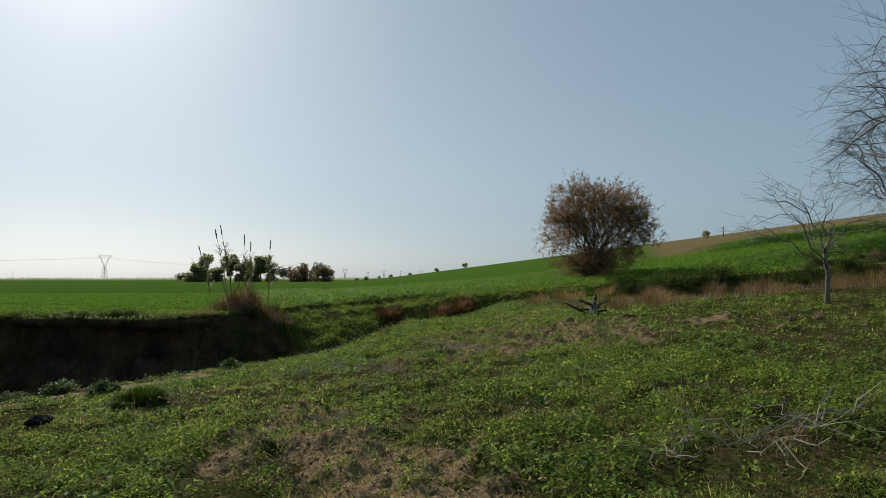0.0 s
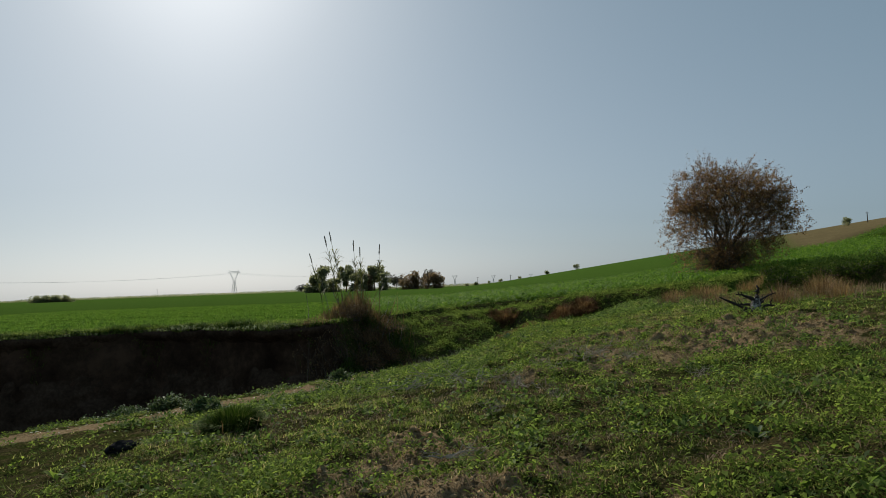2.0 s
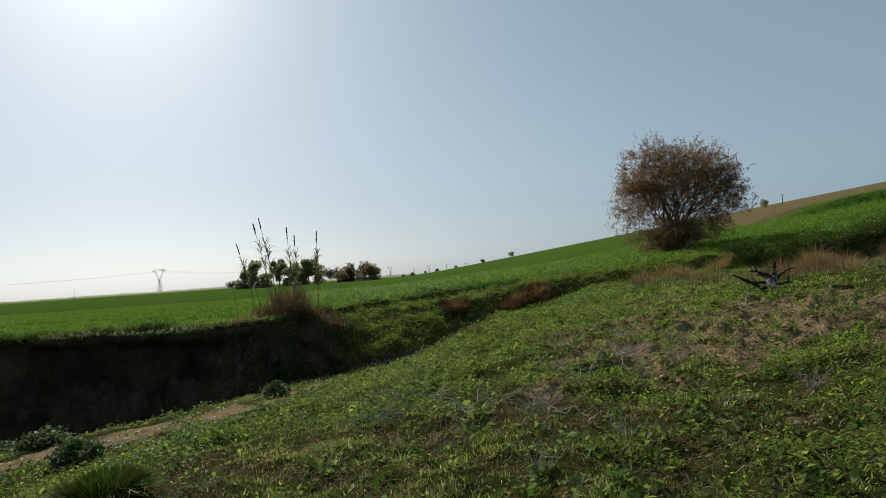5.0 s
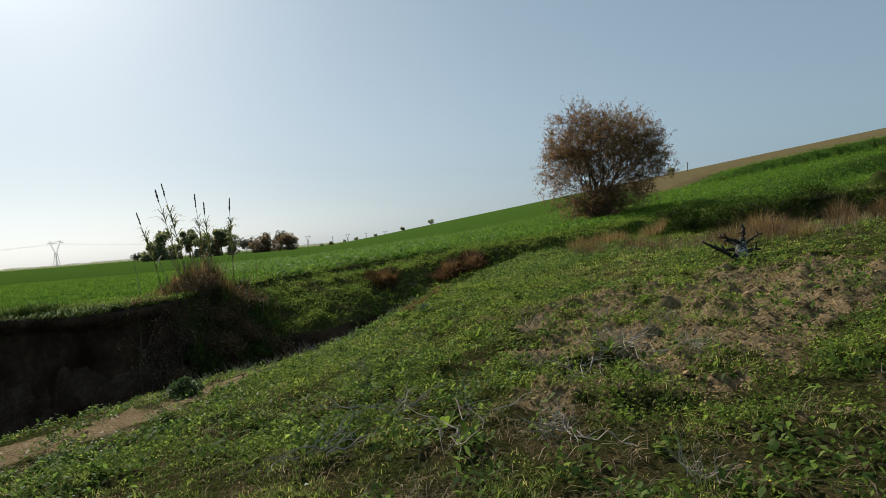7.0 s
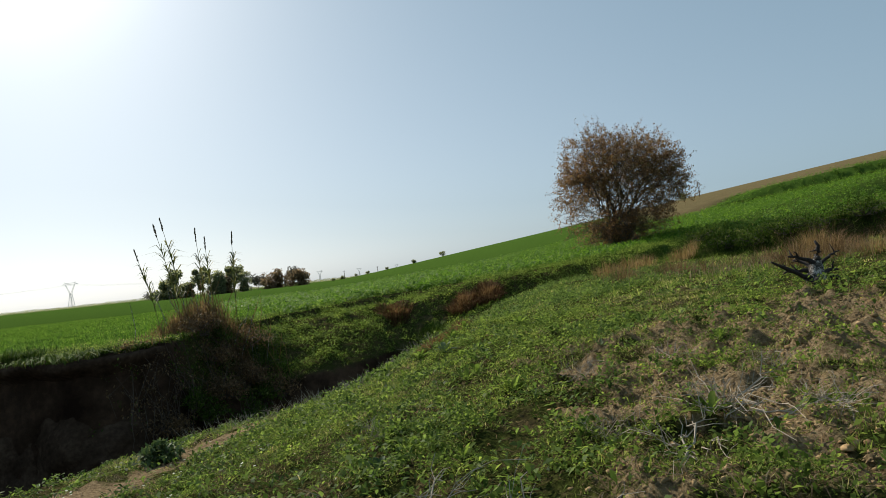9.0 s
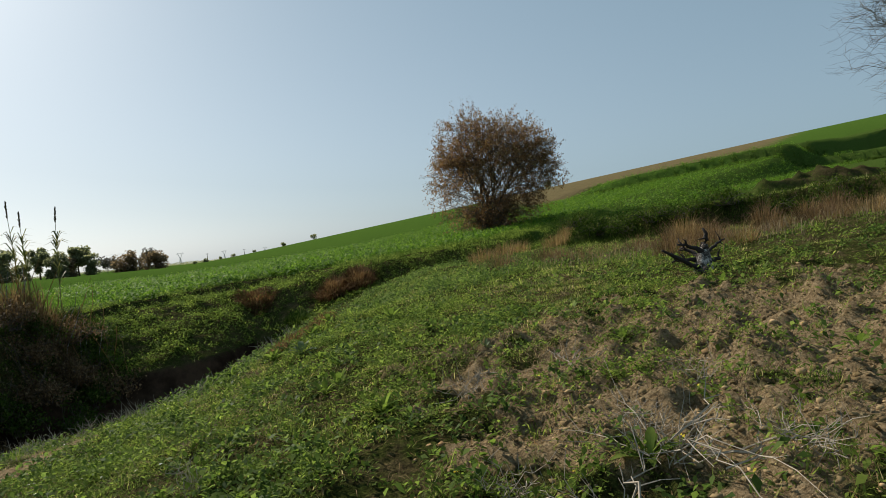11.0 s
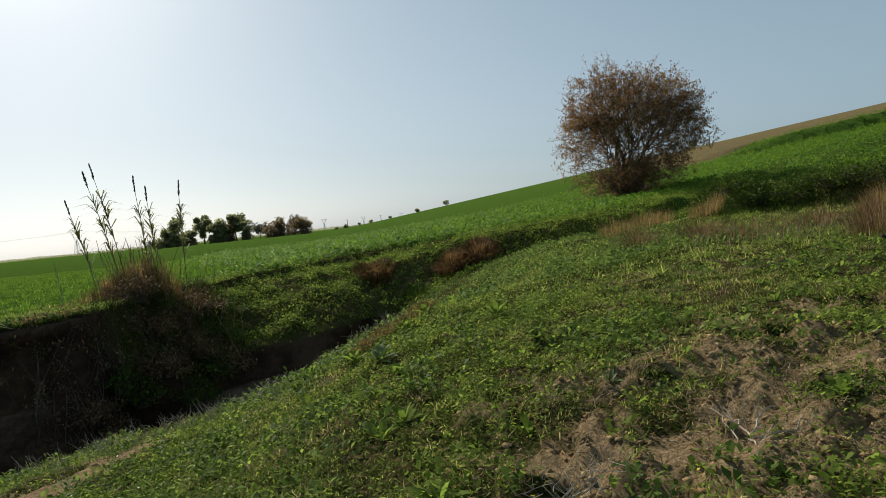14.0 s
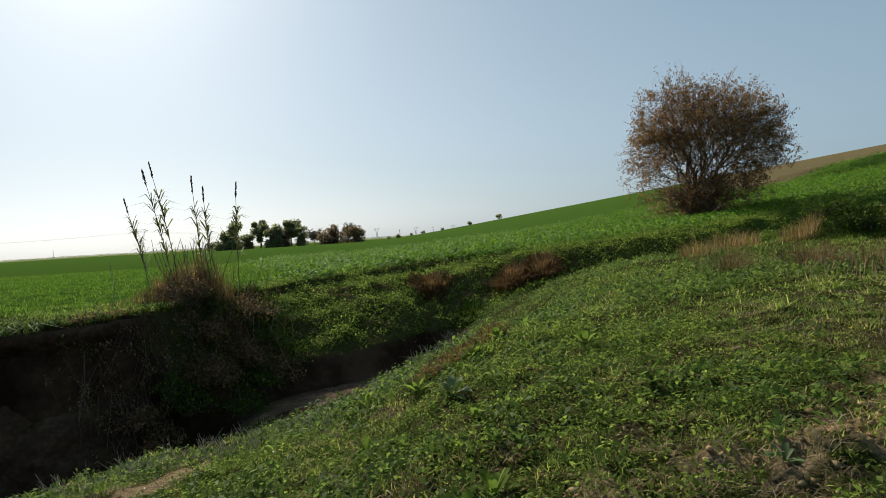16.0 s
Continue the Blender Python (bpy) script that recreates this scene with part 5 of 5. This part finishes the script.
lump("dark_lump", -4.55, 10.1, (0.20, 0.13, 0.10), M_BLACK, "black charred lump lying in the grass", "lump", 1)
lump("stone", 3.95, 18.85, (0.11, 0.08, 0.06), M_CLOD, "brown stone half sunk in the grass", "stone", 2, "stones", 0.05)
for k, (x, y, s) in enumerate(((5.2, 15.7, 0.26), (3.9, 13.6, 0.17), (4.35, 14.0, 0.16), (4.4, 12.9, 0.2), (2.95, 12.7, 0.13), (0.9, 15.1, 0.17), (1.25, 15.0, 0.14), (5.9, 16.4, 0.16), (6.9, 14.6, 0.2), (9.5, 12.4, 0.2), (9.9, 12.1, 0.24), (10.4, 12.6, 0.16), (1.0, 11.2, 0.1), (2.2, 11.6, 0.1), (3.3, 15.6, 0.15), (4.9, 14.4, 0.14), (3.0, 13.7, 0.12), (2.0, 13.6, 0.1))):
    lump("earth_clod", x, y, (s * 0.5, s * 0.4, s * 0.42), M_CLOD, "large dry earth clod on broken ground", "clod", 3 + k, "large clods", 0.05)

# ---- far things ----
YAW0 = 8.4


def bearing(px, dist):
    """A place at a distance along a bearing, given in steps of the first view's width."""
    a = radians(YAW0) + math.atan((px - 784) / 1104)
    return dist * math.sin(a), dist * math.cos(a)


def far_tree(name, x, y, w, h, mat, label, seed, trunk_h=0.25, n=3400, group="far trees", wood=M_BARK, lumps=13):
    """A distant tree: trunk and an uneven crown of leaf clumps."""
    rng = np.random.default_rng(seed)
    ob = thing(name, x, y, label, "tree", group, sink=0.1)
    s = Soup()
    s.tube(bent((0, 0, 0), (rng.normal(0, 0.05 * w), 0, h * 0.6), rng, 4, 0.03), np.array([0.045, 0.035, 0.028, 0.015]) * h * 0.6, 6)
    for k in range(5):
        s.tube(bent((0, 0, h * rng.uniform(0.2, 0.5)), (rng.uniform(-0.4, 0.4) * w, rng.uniform(-0.4, 0.4) * w, h * rng.uniform(0.5, 0.85)), rng, 3, 0.05), np.array([0.018, 0.012, 0.006]) * h * 0.6, 4)
    part("trunk", s.mesh("trunk", wood), ob)
    c = np.stack([rng.uniform(-0.34, 0.34, lumps) * w, rng.uniform(-0.3, 0.3, lumps) * w, h * (trunk_h + (0.9 - trunk_h) * rng.uniform(0.15, 0.92, lumps))], 1)
    r = rng.uniform(0.14, 0.26, lumps) * w
    i = rng.integers(0, lumps, n)
    d = rng.normal(0, 1, (n, 3))
    d /= np.linalg.norm(d, axis=1)[:, None]
    at = c[i] + d * (r[i] * rng.uniform(0.6, 1.08, n))[:, None] * [1, 1, 0.85]
    if trunk_h == 0:
        at[: n // 4, 2] *= rng.uniform(0.05, 0.5, n // 4)
    at[:, 2] = np.clip(at[:, 2], h * 0.03, h * 1.02)
    part("crown", leaves("crown", mat, at, 1.3, rng.uniform(0.06, 0.125, n) * w, rng, 0.8), ob)
    return ob


W = 0.344
for k, (px, w, h, m, th) in enumerate(((354, 46, 48, M_HAZYLEAF, 0.0), (384, 26, 26, M_HAZYLEAF, 0.0), (408, 32, 54, M_HAZYLEAF, 0.12), (430, 34, 38, M_HAZYLEAF, 0.0), (444, 28, 28, M_FARBROWN, 0.0), (462, 38, 56, M_HAZYLEAF, 0.05), (480, 24, 36, M_HAZYLEAF, 0.0))):
    x, y = bearing(px, 380 + 6 * (k % 3))
    far_tree("far_tree", x, y, w * W, h * W, m, "dark evergreen tree far across the field" if m is M_HAZYLEAF else "brown autumn shrub far across the field", 900 + k, th)
for k, (px, w, h) in enumerate(((322, 22, 16), (502, 34, 26), (516, 22, 22), (566, 34, 34))):
    x, y = bearing(px, 392)
    far_tree("far_bare_tree", x, y, w * W, h * W, M_FARGREY, "distant leafless grey tree across the field", 920 + k, 0.25, 700, "far bare trees", M_FARGREY)
for k, (px, w, h) in enumerate(((526, 34, 26), (548, 38, 31), (572, 38, 33))):
    x, y = bearing(px, 384)
    far_tree("far_thicket", x, y, w * W, h * W, M_FARBROWN, "distant brown leafless thicket across the field", 930 + k, 0.0, 1200, "far thickets")
for k, (x, y, w, h) in enumerate(((78, 424, 4.4, 3.6), (58, 426, 4.0, 2.6), (166, 272, 5.0, 3.8), (44, 470, 3.0, 2.0), (30, 480, 3.5, 2.4), (22, 500, 3.0, 2.6), (12, 510, 5.0, 2.6), (5, 515, 4.0, 2.2))):
    far_tree("crest_tree", x, y, w, h, M_HAZYLEAF, "small round tree on the crest of the hill", 940 + k, 0.1, 1100, "crest trees")
for k, px in enumerate((-30, -14, 0, 14, 30)):
    a = radians(1.4) + math.atan((px + 10 - 784) / 1104)
    far_tree("far_tree", 420 * math.sin(a), 420 * math.cos(a), 8, 3.6, M_HAZYLEAF, "low dark trees on the flat horizon", 960 + k, 0.0, 900)


def make_far_woods():
    """A dark wooded line where the plain ends, and haze-blue hills beyond."""
    rng = np.random.default_rng(71)
    n = 30000
    a = np.radians(rng.uniform(-60, 6, n))
    d = rng.uniform(850, 1000, n)
    at = np.stack([d * np.sin(a), d * np.cos(a), rng.random(n) ** 1.2 * (2.0 + 1.4 * vnoise(a * 25, a * 0, 3) + 0.5 * vnoise(a * 150, a * 0, 4))], 1)
    at[:, 2] += land(at[:, 0], at[:, 1])
    stuff("far_woods", leaves("far_woods", M_HAZYLEAF, at, 1.3, rng.uniform(0.7, 1.3, n), rng, 0.8), "dark wooded line along the far plain", "woods")


make_far_woods()


def pylon(x, y, h, label, seed, turn):
    """A lattice tower with a forked head and a crossarm."""
    ob = thing("pylon", x, y, label, "pylon", "power pylons", turn, sink=0.5)
    k, r = h / 45.0, 0.30 * h / 45.0 * (1.4 if h < 40 else 1.0)

    def bars(name, lines, rad):
        for p, q in lines:
            s = Soup()
            s.tube([np.array(p) * k, np.array(q) * k], [rad, rad], 4)
            part(name, s.mesh(name, M_STEEL), ob)

    legs = [((sx * 4.2, sy * 3.5, 0), (sx * 1.3, sy * 1.3, 25)) for sx in (-1, 1) for sy in (-1, 1)]
    bars("leg", legs, r * 1.3)
    bars("head_arm", [((sx * 1.3, sy * 1.3, 25), (sx * 9.0, sy * 0.8, 41)) for sx in (-1, 1) for sy in (-1, 1)], r)
    bars("crossarm", [((-15, 0, 41), (15, 0, 41)), ((-15, 0, 41), (-9, 0, 43.2)), ((15, 0, 41), (9, 0, 43.2)), ((-9, 0, 43.2), (9, 0, 43.2)), ((-9, 0, 43.2), (-11.5, 0, 46)), ((9, 0, 43.2), (11.5, 0, 46))], r)
    lattice = []
    for z0, z1 in ((0, 8), (8, 15), (15, 20.5), (20.5, 25)):
        w0, w1 = 4.2 - 2.9 * z0 / 25, 4.2 - 2.9 * z1 / 25
        for sy in (-1, 1):
            lattice += [((-w0, sy * w0 * 0.9, z0), (w1, sy * w1 * 0.9, z1)), ((w0, sy * w0 * 0.9, z0), (-w1, sy * w1 * 0.9, z1))]
    bars("brace", lattice, r * 0.6)
    return ob


pylon(-441, 1205, 46, "tall steel lattice power pylon across the plain", 1, -20)
for px, d, h in ((610, 1750, 30), (679, 1950, 26), (745, 2200, 24)):
    x, y = bearing(px, d)
    pylon(x, y, h, "distant steel power pylon beyond the crest", 2, -30)


def pole(x, y, h, label):
    ob = thing("utility_pole", x, y, label, "pole", "utility poles", 20, sink=0.3)
    s = Soup()
    s.tube([(0, 0, 0), (0, 0, h)], [0.22, 0.15], 7)
    post = part("post", s.mesh("post", M_POLE), ob)
    s = Soup()
    s.tube([(-1.0, 0, h - 0.6), (1.0, 0, h - 0.6)], [0.10, 0.10], 5)
    part("crossbar", s.mesh("crossbar", M_POLE), post)


pole(-394, 801, 11, "wooden utility pole on the far plain")
for px, d, h in ((651, 480, 6.5), (709, 500, 4.5), (1281, 330, 5.0)):
    x, y = bearing(px, d)
    pole(x, y, h, "slim wooden pole on the crest of the field")


def cable(a, b, sag, r):
    s = Soup()
    t = np.linspace(0, 1, 20)[:, None]
    p = np.array(a) + (np.array(b) - np.array(a)) * t
    p[:, 2] -= sag * 4 * (t * (1 - t))[:, 0]
    s.tube(p, np.full(20, r), 4)
    ob = new("power_cable", s.mesh("power_cable", M_STEEL))
    tagged(ob, "thin power line strung across the plain", "cable", "power lines")


for dx in (-13, 0, 13):
    cable((-441 + dx, 1205 + dx * 0.3, 40), (-900 + dx, 960 + dx * 0.3, 40), 9, 0.05)
    cable((-441 + dx, 1205 + dx * 0.3, 40), (-100 + dx, 1480 + dx * 0.3, 36), 9, 0.05)
